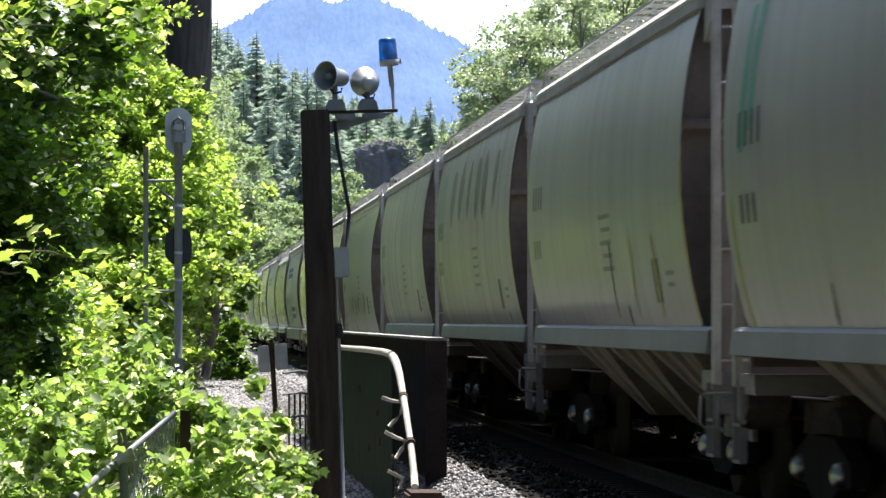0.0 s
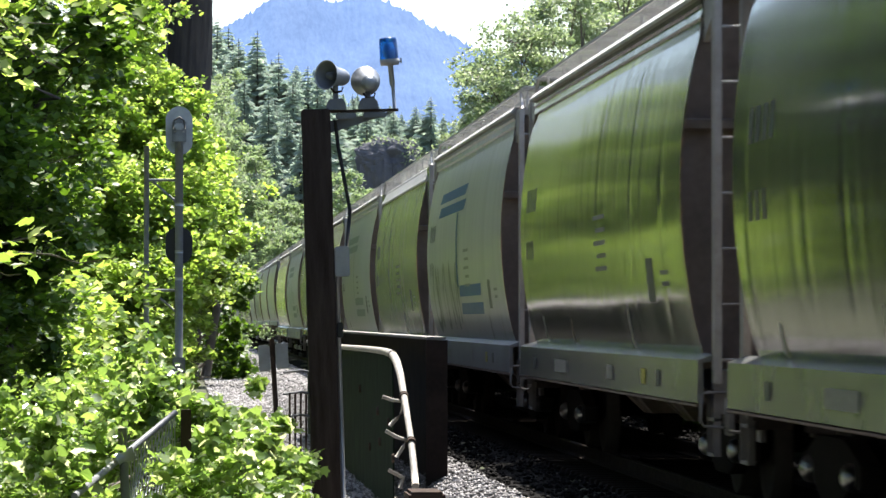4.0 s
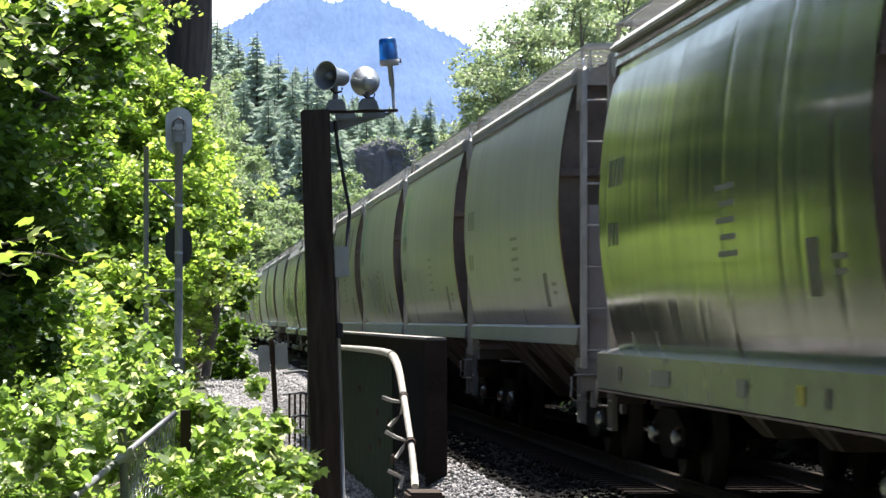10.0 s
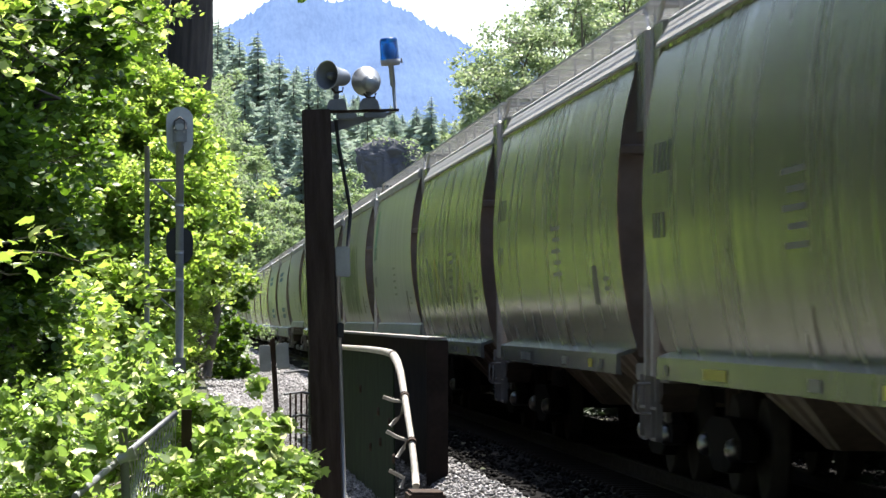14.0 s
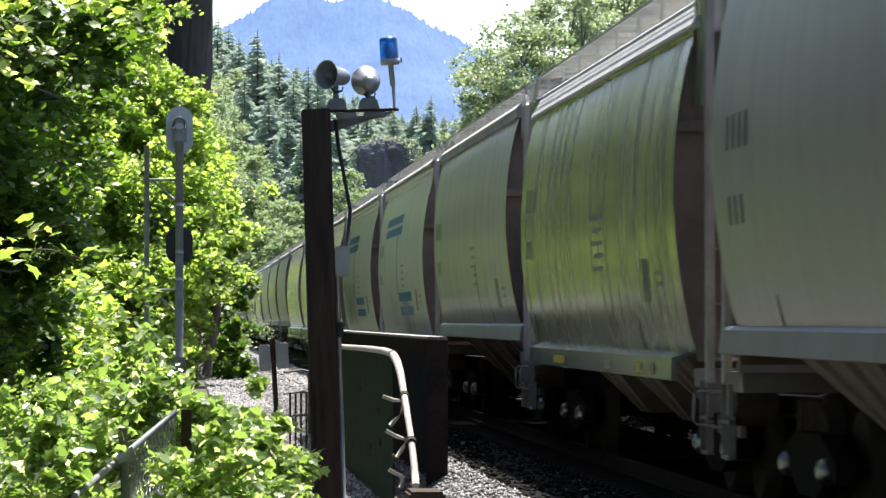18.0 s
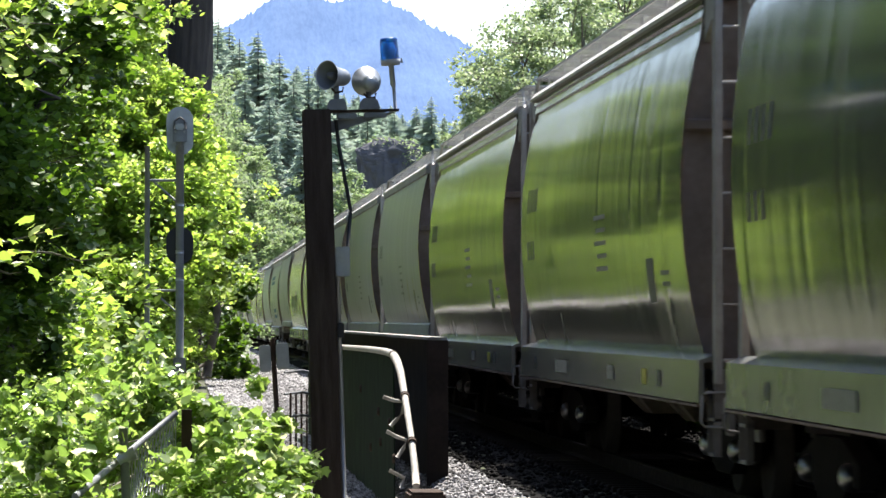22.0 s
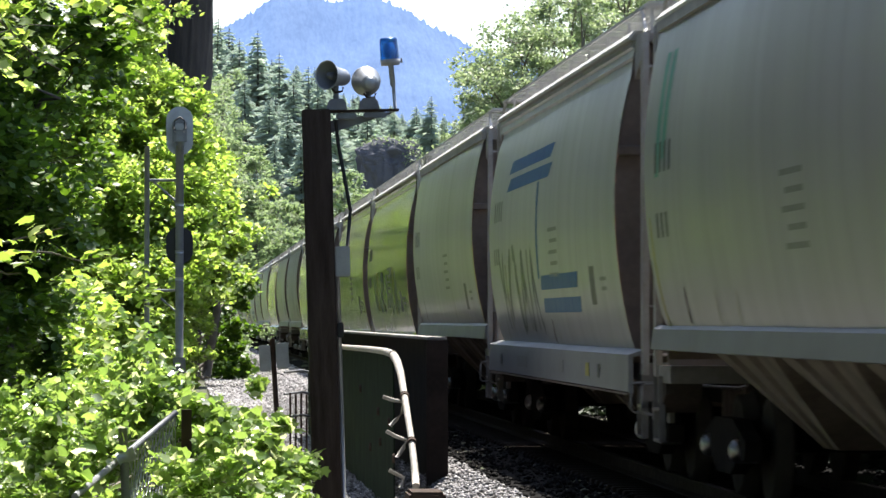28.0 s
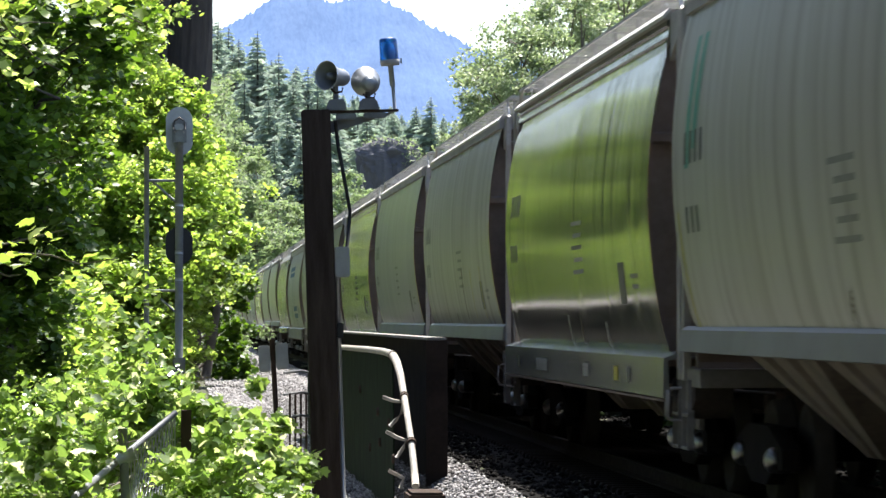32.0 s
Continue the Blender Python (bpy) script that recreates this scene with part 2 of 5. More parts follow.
def leaves(name, centres, size, rng, flat=0.5, shape=0, size_spread=0.35):
    """One leaf at each centre, turned at random; flat draws the blades towards the level."""
    sh, fa = ((LEAF_SHAPE, LEAF_FACES), (QUAD_SHAPE, QUAD_FACES), (LOBED_SHAPE, LOBED_FACES))[shape]
    n = len(centres)
    nor = rng.normal(size=(n, 3))
    nor[:, 2] = np.abs(nor[:, 2]) + flat * 2
    nor /= np.linalg.norm(nor, axis=1, keepdims=True)
    t = rng.normal(size=(n, 3))
    t -= nor * np.sum(t * nor, axis=1, keepdims=True)
    t /= np.linalg.norm(t, axis=1, keepdims=True)
    b = np.cross(nor, t)
    if shape == 2:
        size_spread = 0.55
    s = size * (1 + size_spread * rng.uniform(-1, 1, n))[:, None, None]
    v = centres[:, None, :] + s * (sh[None, :, 0:1] * b[:, None, :] + (sh[None, :, 1:2] - 0.5) * t[:, None, :] + sh[None, :, 2:3] * nor[:, None, :])
    f = fa[None] + (np.arange(n) * len(sh))[:, None, None]
    return raw_mesh(name, v.reshape(-1, 3), f.reshape(-1, fa.shape[1]))


def limb(start, end, rng, bends=5, wobble=0.06):
    a, b = np.array(start, float), np.array(end, float)
    d = np.linalg.norm(b - a)
    return [tuple(a + (b - a) * i / bends + (rng.normal(size=3) * wobble * d * (0 < i) * (i < bends))) for i in range(bends + 1)]


def leafy_tree(name, base, height, trunk_r, clumps, per_clump, leaf, material, seed, label, category="tree", shape=0, flat=0.35, squash=0.8, bark=None, every=1):
    """A tree: a tapered trunk, limbs to each clump, and clumps of leaves. clumps: (x, y, z, radius) in world metres."""
    rng = np.random.default_rng(seed)
    root = new(name)
    root.location = base
    tagged(root, label, category)
    b = np.array(base)
    top = np.array((base[0] + rng.normal() * 0.2, base[1] + rng.normal() * 0.2, base[2] + height))
    stem = limb(b, top, rng, 7, 0.02)
    bm = bmesh.new()
    tube(bm, [np.array(p) - b for p in stem], [trunk_r * (1 - 0.85 * i / 7) for i in range(8)], 10)
    part("trunk", bm, bark or M_TWIG, root)
    pts = []
    for n_c, (cx, cy, cz, r) in enumerate(clumps):
        c = np.array((cx, cy, cz))
        h = min(max((cz - base[2]) * 0.7, 0.2), height * 0.95)
        k = b + (top - b) * h / height
        bm = bmesh.new()
        tube(bm, [np.array(p) - b for p in limb(k, c, rng, 5, 0.05)], [trunk_r * 0.32 * (1 - 0.16 * i) for i in range(6)], 6)
        subs = max(3, int(per_clump / 60))
        sub = c + rng.normal(size=(subs, 3)) * np.array((r, r, r * squash)) * 0.66
        for s in sub[: 5]:
            tube(bm, [np.array(p) - b for p in limb(c, s, rng, 3, 0.08)], [trunk_r * 0.08, trunk_r * 0.06, trunk_r * 0.05, trunk_r * 0.03], 5)
        if n_c % every == 0:
            part("limb", bm, bark or M_TWIG, root)
        else:
            bm.free()
        which = rng.integers(0, subs, per_clump)
        pts.append(sub[which] + rng.normal(size=(per_clump, 3)) * np.array((r, r, r * squash)) * 0.24)
    part("crown", leaves("crown", np.concatenate(pts) - b, leaf, rng, flat, shape), material, root)
    return root


def fir(name, h, seed, m_needles):
    """A conifer of height h at the origin: a trunk and whorls of drooping sprays, uneven all round."""
    rng = np.random.default_rng(seed)
    root = new(name)
    part("trunk", tubed([(0, 0, -1), (0, 0, h * 0.5), (0, 0, h)], [h * 0.012, h * 0.007, 0.02], 6), M_BARK, root)
    vs, fs = [], []
    z = h * 0.04
    lean = rng.uniform(0, 6.28)
    while z < h * 0.995:
        r = h * 0.21 * (1 - z / h) ** 0.72 * rng.uniform(0.7, 1.25) + 0.12
        for k in range(int(rng.integers(7, 12))):
            a = rng.uniform(0, 2 * math.pi)
            rr = r * rng.uniform(0.45, 1.15) * (1 + 0.18 * math.cos(a - lean))
            ca, sa = math.cos(a), math.sin(a)
            w, droop = rr * rng.uniform(0.2, 0.34), rr * rng.uniform(0.1, 0.5)
            for f0, f1, ws in ((0.0, 0.4, 0.8), (0.25, 0.6, 1.0), (0.45, 0.8, 1.1), (0.65, 1.05, 0.7)):
                j = rng.normal(size=3) * 0.06 * rr
                for up in (0.0, 1.0):
                    i = len(vs)
                    for f, q in ((f0, 0), ((f0 + f1) / 2, ws), (f1, 0), ((f0 + f1) / 2, -ws)):
                        side, lift = q * w * (1 - up), q * w * 0.5 * up
                        vs.append((ca * rr * f - sa * side + j[0], sa * rr * f + ca * side + j[1], z - droop * f * f - 0.3 * abs(side) + lift + j[2]))
                    fs.append((i, i + 1, i + 2, i + 3))
        z += h * 0.021 * rng.uniform(0.7, 1.3)
    part("crown", raw_mesh("crown", vs, fs), m_needles, root)
    return root


def plane_grid(name, x0, x1, y0, y1, nx, ny, height):
    xs, ys = np.linspace(x0, x1, nx), np.linspace(y0, y1, ny)
    gx, gy = np.meshgrid(xs, ys)
    gz = height(gx, gy)
    v = np.stack((gx, gy, gz), -1).reshape(-1, 3)
    i = np.arange(nx * ny).reshape(ny, nx)
    f = np.stack((i[:-1, :-1], i[:-1, 1:], i[1:, 1:], i[1:, :-1]), -1).reshape(-1, 4)
    return raw_mesh(name, v, f, True)


# ---- ground, ballast, far hills ----
TRACK_X = 5.80
RNG = np.random.default_rng(5)


def ground_height(x, y):
    shoulder = np.clip((np.abs(x - TRACK_X) - 2.3) / 1.3, 0, 1)
    z = -0.24 - 0.55 * shoulder * shoulder * (3 - 2 * shoulder)
    z = z + 0.35 * np.clip((-x - 1.5) / 6, 0, 3) + 0.12 * np.clip((x - 12) / 4, 0, 20)
    return z + 0.088 * np.clip(y - 430, 0, 720) * np.clip(1.12 - 0.0042 * np.abs(x - 10), 0.35, 1.2)


def uneven(x, y):
    return ground_height(x, y) + 0.02 * np.sin(x * 7.3 + y * 3.1) * np.cos(y * 5.7 - x * 2.2)


fine = np.concatenate((np.linspace(-5000, -40, 20), np.linspace(-30, 30, 151), np.linspace(36, 400, 40), np.linspace(450, 5000, 20)))
ys = np.concatenate((np.linspace(-400, -10, 8), np.linspace(0, 120, 121), np.linspace(124, 400, 60), np.linspace(420, 1500, 50), np.linspace(1600, 5000, 10)))
gx, gy = np.meshgrid(fine, ys)
i = np.arange(gx.size).reshape(gx.shape)
quads = np.stack((i[:-1, :-1], i[:-1, 1:], i[1:, 1:], i[1:, :-1]), -1).reshape(-1, 4)
ground = part("ground", raw_mesh("ground", np.stack((gx, gy, uneven(gx, gy)), -1).reshape(-1, 3), quads, True), M_SOIL)
tagged(ground, "dark forest soil rising to wooded slopes", "ground", kind="structure")

# ---- the far distance ----
def ridge(name, y, pts, depth, material, label, seed, rough):
    """A ridge across the view: its crest through (x, z), uneven with treetops, sloping towards the viewer."""
    rng = np.random.default_rng(seed)
    xs = np.concatenate((np.linspace(pts[0][0], -60, 120), np.linspace(-57, 560, 320), np.linspace(570, pts[-1][0], 160)))
    cz = np.interp(xs, [p[0] for p in pts], [p[1] for p in pts])
    trees = rough * rng.uniform(0, 1, 600) ** 2
    rows = []
    for k in range(24):
        f = k / 23
        spur = np.array([noise.noise(Vector((x * 0.012, f * 3.0, seed))) for x in xs])
        rows.append(np.stack((xs, y - depth * f + 90 * spur, cz * (1 - f) ** 1.15 - 6 * f + (trees if k == 0 else 0.0) + 5 * spur * min(f * 4, 1)), -1))
    v = np.concatenate(rows)
    i = np.arange(24 * 600).reshape(24, 600)
    f = np.stack((i[:-1, :-1], i[:-1, 1:], i[1:, 1:], i[1:, :-1]), -1).reshape(-1, 4)
    ob = part(name, raw_mesh(name, v, f, True), material)
    return tagged(ob, label, "mountain", kind="structure")


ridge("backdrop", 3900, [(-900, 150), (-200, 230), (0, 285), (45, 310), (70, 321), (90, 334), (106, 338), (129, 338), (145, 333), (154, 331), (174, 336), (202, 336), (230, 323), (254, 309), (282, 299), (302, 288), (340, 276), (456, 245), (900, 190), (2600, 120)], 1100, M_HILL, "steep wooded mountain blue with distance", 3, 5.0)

# ---- track: ties, rails, ballast ----
def tie_mesh():
    return boxed(-1.3, 1.3, -0.115, 0.115, -0.35, -0.175, bevel=0.012)


rail_shape = [(-0.075, -0.17), (0.075, -0.17), (0.075, -0.155), (0.012, -0.13), (0.012, -0.04), (0.036, -0.03), (0.036, -0.004), (0.03, 0.0), (-0.03, 0.0), (-0.036, -0.004), (-0.036, -0.03), (-0.012, -0.04), (-0.012, -0.13), (-0.075, -0.155)]
M_RAIL = mat("worn_rail_steel", (0.022, 0.017, 0.015), 0.9, 0.0, color2=(0.05, 0.04, 0.034), scale=8)
for side in (-0.7525, 0.7525):
    r = part("rail", prism(bmesh.new(), [(TRACK_X + side + a, c) for a, c in rail_shape], -60, 1300), M_RAIL)
    tagged(r, "steel running rail with a worn shiny head", "rail", "rails of the track", "structure")
def bed(name, x0, x1, y0, y1, nx, ny, lift, material, label):
    ob = part(name, plane_grid(name, x0, x1, y0, y1, nx, ny, lambda x, y: uneven(x, y) + lift), material)
    return tagged(ob, label, "ballast", kind="structure")


tie = bpy.data.meshes.new("tie")
b = tie_mesh()
b.to_mesh(tie)
b.free()
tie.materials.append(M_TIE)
track_bed = tagged(new("track_bed"), "creosoted wooden ties laid in ballast", "track", kind="structure")
for k in range(220):
    t = part("tie", tie, M_TIE, track_bed)
    t.location = (TRACK_X, 18 + k * 0.52, 0)


def ballast(name, x0, x1, y0, y1, n, size, seed, label, material):
    """Loose crushed stones lying on the ground."""
    rng = np.random.default_rng(seed)
    c = np.stack((rng.uniform(x0, x1, n), y0 + (y1 - y0) * rng.uniform(0, 1, n) ** 1.3, np.zeros(n)), -1)
    c[:, 2] = uneven(c[:, 0], c[:, 1]) + rng.uniform(0.0, 0.035, n)
    oct_v = np.array([(1, 0, 0), (-1, 0, 0), (0, 1, 0), (0, -1, 0), (0, 0, 0.7), (0, 0, -0.7)])
    oct_f = np.array([(0, 2, 4), (2, 1, 4), (1, 3, 4), (3, 0, 4), (2, 0, 5), (1, 2, 5), (3, 1, 5), (0, 3, 5)])
    a = rng.uniform(0, 2 * np.pi, n)
    s = size * rng.uniform(0.6, 1.5, (n, 1, 1)) * rng.uniform(0.6, 1.2, (n, 6, 1))
    v = oct_v[None] * s
    vx = v[..., 0] * np.cos(a)[:, None] - v[..., 1] * np.sin(a)[:, None]
    vy = v[..., 0] * np.sin(a)[:, None] + v[..., 1] * np.cos(a)[:, None]
    v = np.stack((vx, vy, v[..., 2]), -1) + c[:, None, :]
    f = oct_f[None] + (np.arange(n) * 6)[:, None, None]
    ob = part(name, raw_mesh(name, v.reshape(-1, 3), f.reshape(-1, 3)), material)
    return tagged(ob, label, "gravel", kind="stuff")


def stones_material(name, color, color2):
    m = mat(name, color, 0.85, color2=color2, scale=9, fine=60, bump=0.3)
    n, l = m.node_tree.nodes, m.node_tree.links
    p = n["Principled BSDF"]
    geo, hsv, mr = n.new("ShaderNodeNewGeometry"), n.new("ShaderNodeHueSaturation"), n.new("ShaderNodeMapRange")
    mr.inputs[3].default_value, mr.inputs[4].default_value = 0.25, 1.5
    l.new(geo.outputs["Random Per Island"], mr.inputs[0])
    l.new(mr.outputs[0], hsv.inputs["Value"])
    l.new(p.inputs["Base Color"].links[0].from_socket, hsv.inputs["Color"])
    l.new(hsv.outputs[0], p.inputs["Base Color"])
    return m


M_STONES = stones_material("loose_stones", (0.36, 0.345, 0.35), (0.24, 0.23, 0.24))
# Near-black bed and stones carry the train's shade in their colour.
M_SHADEBED = mat("train_shade_ballast", (0.012, 0.011, 0.011), 0.95, color2=(0.007, 0.0065, 0.0065), scale=8, fine=40, bump=0.5)
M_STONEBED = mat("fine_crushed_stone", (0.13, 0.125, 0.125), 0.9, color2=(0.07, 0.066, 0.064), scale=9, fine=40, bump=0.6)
M_SHADESTONES = stones_material("train_shade_stones", (0.013, 0.012, 0.012), (0.008, 0.0075, 0.0075))
bed("ballast_bed", 3.40, 11.6, 10, 420, 70, 300, 0.012, M_SHADEBED, "ballast bed coloured dark for the train's shade")
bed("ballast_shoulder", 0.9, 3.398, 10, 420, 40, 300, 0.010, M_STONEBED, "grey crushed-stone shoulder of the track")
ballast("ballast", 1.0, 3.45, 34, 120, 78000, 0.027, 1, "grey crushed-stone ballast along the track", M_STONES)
ballast("track_ballast", 3.42, 8.6, 24, 120, 30000, 0.035, 4, "ballast stones coloured dark for the train's shade", M_SHADESTONES)
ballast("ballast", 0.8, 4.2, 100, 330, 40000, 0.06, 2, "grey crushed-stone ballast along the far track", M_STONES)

# ---- the train: three kinds of covered hopper ----
SPEED = 22.2


def car_paint(name, color, color2, rough, streak, rough2=None):
    """Old car paint: grey, streaked downwards by dust and rust, shinier where the rain has washed it."""
    m = mat(name, color, rough, color2=color2, scale=0.9, fine=9, bump=0.0, rnd=0.12, spread=0.7, stretch=(1, 1, 0.35))
    n, l = m.node_tree.nodes, m.node_tree.links
    p = n["Principled BSDF"]
    tc, mp, noi, mr, mix = n.new("ShaderNodeTexCoord"), n.new("ShaderNodeMapping"), n.new("ShaderNodeTexNoise"), n.new("ShaderNodeMapRange"), n.new("ShaderNodeMix")
    info, off = n.new("ShaderNodeObjectInfo"), n.new("ShaderNodeVectorMath")
    off.operation = "ADD"
    big = n.new("ShaderNodeMath")
    big.operation = "MULTIPLY"
    big.inputs[1].default_value = 83.0
    l.new(info.outputs["Random"], big.inputs[0])
    l.new(tc.outputs["Object"], off.inputs[0])
    l.new(big.outputs[0], off.inputs[1])
    mp.inputs["Scale"].default_value = (1, 2.6, 0.16)
    l.new(off.outputs[0], mp.inputs[0])
    noi.inputs["Scale"].default_value, noi.inputs["Detail"].default_value = 1.0, 6.0
    l.new(mp.outputs[0], noi.inputs["Vector"])
    mr.inputs[1].default_value, mr.inputs[2].default_value, mr.inputs[4].default_value = 0.48, 0.72, streak
    l.new(noi.outputs[0], mr.inputs[0])
    mix.data_type = "RGBA"
    mix.inputs[7].default_value = (0.17, 0.14, 0.11, 1)
    l.new(p.inputs["Base Color"].links[0].from_socket, mix.inputs[6])
    l.new(mr.outputs[0], mix.inputs[0])
    l.new(mix.outputs[2], p.inputs["Base Color"])
    rr = n.new("ShaderNodeMapRange")
    rr.inputs[1].default_value, rr.inputs[2].default_value = 0.35, 0.75
    rr.inputs[3].default_value, rr.inputs[4].default_value = rough, rough2 or rough + 0.08
    l.new(noi.outputs[0], rr.inputs[0])
    l.new(rr.outputs[0], p.inputs["Roughness"])
    return m


P_GLOSS = car_paint("glossy_grey_car_paint", (0.085, 0.095, 0.08), (0.065, 0.07, 0.06), 0.10, 0.25, 0.18)
P_PALE = car_paint("pale_grey_car_paint", (0.42, 0.412, 0.43), (0.37, 0.362, 0.375), 0.29, 0.08)
P_DULL = car_paint("dull_grey_car_paint", (0.355, 0.34, 0.37), (0.31, 0.295, 0.315), 0.29, 0.10)
P_DIRTY = car_paint("streaked_beige_car_paint", (0.48, 0.47, 0.44), (0.37, 0.35, 0.31), 0.38, 0.6)
# Grey paint with a green cast: reflected foliage put into the base colour.
P_OLIVE = car_paint("glossy_foliage_tinted_car_paint", (0.20, 0.205, 0.165), (0.165, 0.165, 0.13), 0.20, 0.3, 0.32)
M_END = mat("dusty_brown_steel", (0.34, 0.275, 0.24), 0.8, color2=(0.20, 0.155, 0.13), scale=1.5, fine=12, bump=0.2, rnd=0.15)
M_POST = mat("dusty_white_steel", (0.44, 0.425, 0.40), 0.6, color2=(0.28, 0.25, 0.225), scale=3, fine=20, bump=0.15, rnd=0.15)
# Sun on roof edges and kind C roofs put into a paler colour.
M_LIP = mat("sunlit_roof_edge", (0.60, 0.59, 0.57), 0.6, color2=(0.44, 0.42, 0.40), scale=3, fine=16, bump=0.1, rnd=0.1)
M_ROOF = mat("dusty_roof_paint", (0.42, 0.40, 0.38), 0.7, color2=(0.27, 0.25, 0.235), scale=2, fine=16, bump=0.1, rnd=0.1)
M_PANEL = mat("dusty_grey_panel", (0.36, 0.33, 0.32), 0.7, color2=(0.25, 0.22, 0.21), scale=1.6, fine=14, bump=0.12, rnd=0.15)
M_STEP = mat("worn_grey_step", (0.24, 0.22, 0.205), 0.7, color2=(0.13, 0.115, 0.105), scale=3, fine=16, bump=0.2, rnd=0.2)
M_GRIME = mat("grimy_brown_steel", (0.10, 0.08, 0.07), 0.9, color2=(0.05, 0.043, 0.038), scale=3, fine=16, bump=0.2, rnd=0.2)
M_HATCH = mat("weathered_brown_hatch", (0.085, 0.065, 0.058), 0.85, color2=(0.045, 0.036, 0.032), scale=3, fine=18, bump=0.2, rnd=0.3)
M_GRATE = mat("galvanised_grating", (0.58, 0.575, 0.56), 0.6, 0.1, color2=(0.38, 0.365, 0.35), scale=3)
M_UNDER = mat("grimy_underframe", (0.020, 0.017, 0.016), 0.95, color2=(0.011, 0.010, 0.010), scale=3, fine=18, bump=0.3)
M_HOPPER = mat("dusty_hopper_steel", (0.24, 0.195, 0.16), 0.8, color2=(0.11, 0.088, 0.072), scale=1.5, fine=12, bump=0.15)
M_WHEEL = mat("wheel_steel", (0.032, 0.027, 0.025), 0.8, 0.0, color2=(0.045, 0.038, 0.034), scale=8)
M_CAP = mat("polished_bearing_steel", (0.55, 0.55, 0.56), 0.28, 0.95, color2=(0.08, 0.07, 0.065), scale=9, bump=0.0)
M_MARK = mat("faded_black_lettering", (0.06, 0.06, 0.06), 0.5, color2=(0.14, 0.14, 0.13), scale=14, bump=0.0)
M_BLUE = mat("faded_blue_paint", (0.015, 0.085, 0.25), 0.4, color2=(0.04, 0.13, 0.28), scale=5, bump=0.0)
M_TEAL = mat("faded_green_paint", (0.02, 0.26, 0.20), 0.35, color2=(0.06, 0.32, 0.26), scale=6, bump=0.0)
M_YELLOW = mat("yellow_decal", (0.46, 0.41, 0.04), 0.45, color2=(0.30, 0.27, 0.05), scale=8, bump=0.0)
M_RUSTY = mat("rust_run", (0.13, 0.085, 0.06), 0.7, color2=(0.08, 0.06, 0.05), scale=8, bump=0.0)
M_DRIP = mat("dark_drip_stain", (0.14, 0.135, 0.12), 0.45, color2=(0.27, 0.26, 0.23), scale=2.5, fine=12, bump=0.0, stretch=(1, 1.5, 0.4))
M_STREAK = mat("pale_dirt_streak", (0.30, 0.285, 0.25), 0.42, color2=(0.42, 0.41, 0.38), scale=2, fine=12, bump=0.0, stretch=(1, 1.5, 0.3))
M_FINE = mat("worn_small_lettering", (0.15, 0.15, 0.14), 0.5, color2=(0.26, 0.26, 0.24), scale=20, bump=0.0)
M_GREYMARK = mat("faded_grey_green_paint", (0.19, 0.23, 0.23), 0.35, color2=(0.26, 0.28, 0.27), scale=4, bump=0.0)
M_MURAL = mat("faded_dark_green_spray", (0.085, 0.11, 0.10), 0.35, color2=(0.14, 0.165, 0.155), scale=3, bump=0.0)
M_SCRAWL = mat("dark_spray_paint", (0.05, 0.065, 0.06), 0.4, color2=(0.12, 0.14, 0.12), scale=5, bump=0.0)

M_SILL = mat("washed_sill_paint", (0.26, 0.265, 0.27), 0.5, color2=(0.20, 0.195, 0.195), scale=1.1, fine=10, bump=0.05, rnd=0.12)
M_SILL_DARK = mat("dull_sill_paint", (0.17, 0.18, 0.165), 0.27, color2=(0.13, 0.13, 0.12), scale=1.1, fine=10, bump=0.05, rnd=0.12)
M_RUSTLINE = mat("rusty_edge", (0.11, 0.065, 0.045), 0.85, color2=(0.20, 0.15, 0.12), scale=5, fine=30, bump=0.2)
for m in (M_RAIL, M_TIE, M_SHADESTONES, M_SHADEBED, M_UNDER, M_WHEEL, M_GRIME, M_TIMBER, M_GREEN, M_DARK, M_BLUE, M_GREYMARK):
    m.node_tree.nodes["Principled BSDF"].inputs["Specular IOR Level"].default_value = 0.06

EAVE, SILL_A, SILL_B = 4.35, 1.29, 1.52
HALF = {"a": 7.65, "b": 7.18, "c": 7.45}
POST = {"a": 8.28, "b": 7.75, "c": 8.08}


def side_x(kind, z):
    """Half width of the body at the height z: a round belly between eave and sill."""
    lo = SILL_B if kind == "b" else SILL_A
    f = min(max((z - lo) / (EAVE - (0.10 if kind == "b" else 0.32) - lo), 0), 1)
    return 1.40 + 0.20 * math.sin(math.pi * f) ** 0.75 + 0.02 * f


def end_in(kind, z):
    """How far the end of a side sheet is drawn in at the height z."""
    f = min(max((EAVE - z) / 3.0, 0), 1)
    return 0.05 + 0.10 * f


def dents(kind):
    """Upright creases of a side between its inner ribs: where along it (-1 to 1), how wide, how deep, how high up they reach."""
    rng = np.random.default_rng(11 if kind == "a" else 12)
    amp = {"a": 0.0052, "b": 0.0007, "c": 0.0034}[kind]
    n = 15
    return [(-0.93 + 1.86 * k / (n - 1) + rng.uniform(-0.04, 0.04), rng.uniform(0.006, 0.016), amp * rng.uniform(-1.3, 0.7), rng.uniform(0.45, 0.9)) for k in range(n)]


DENTS = {k: dents(k) for k in "abc"}


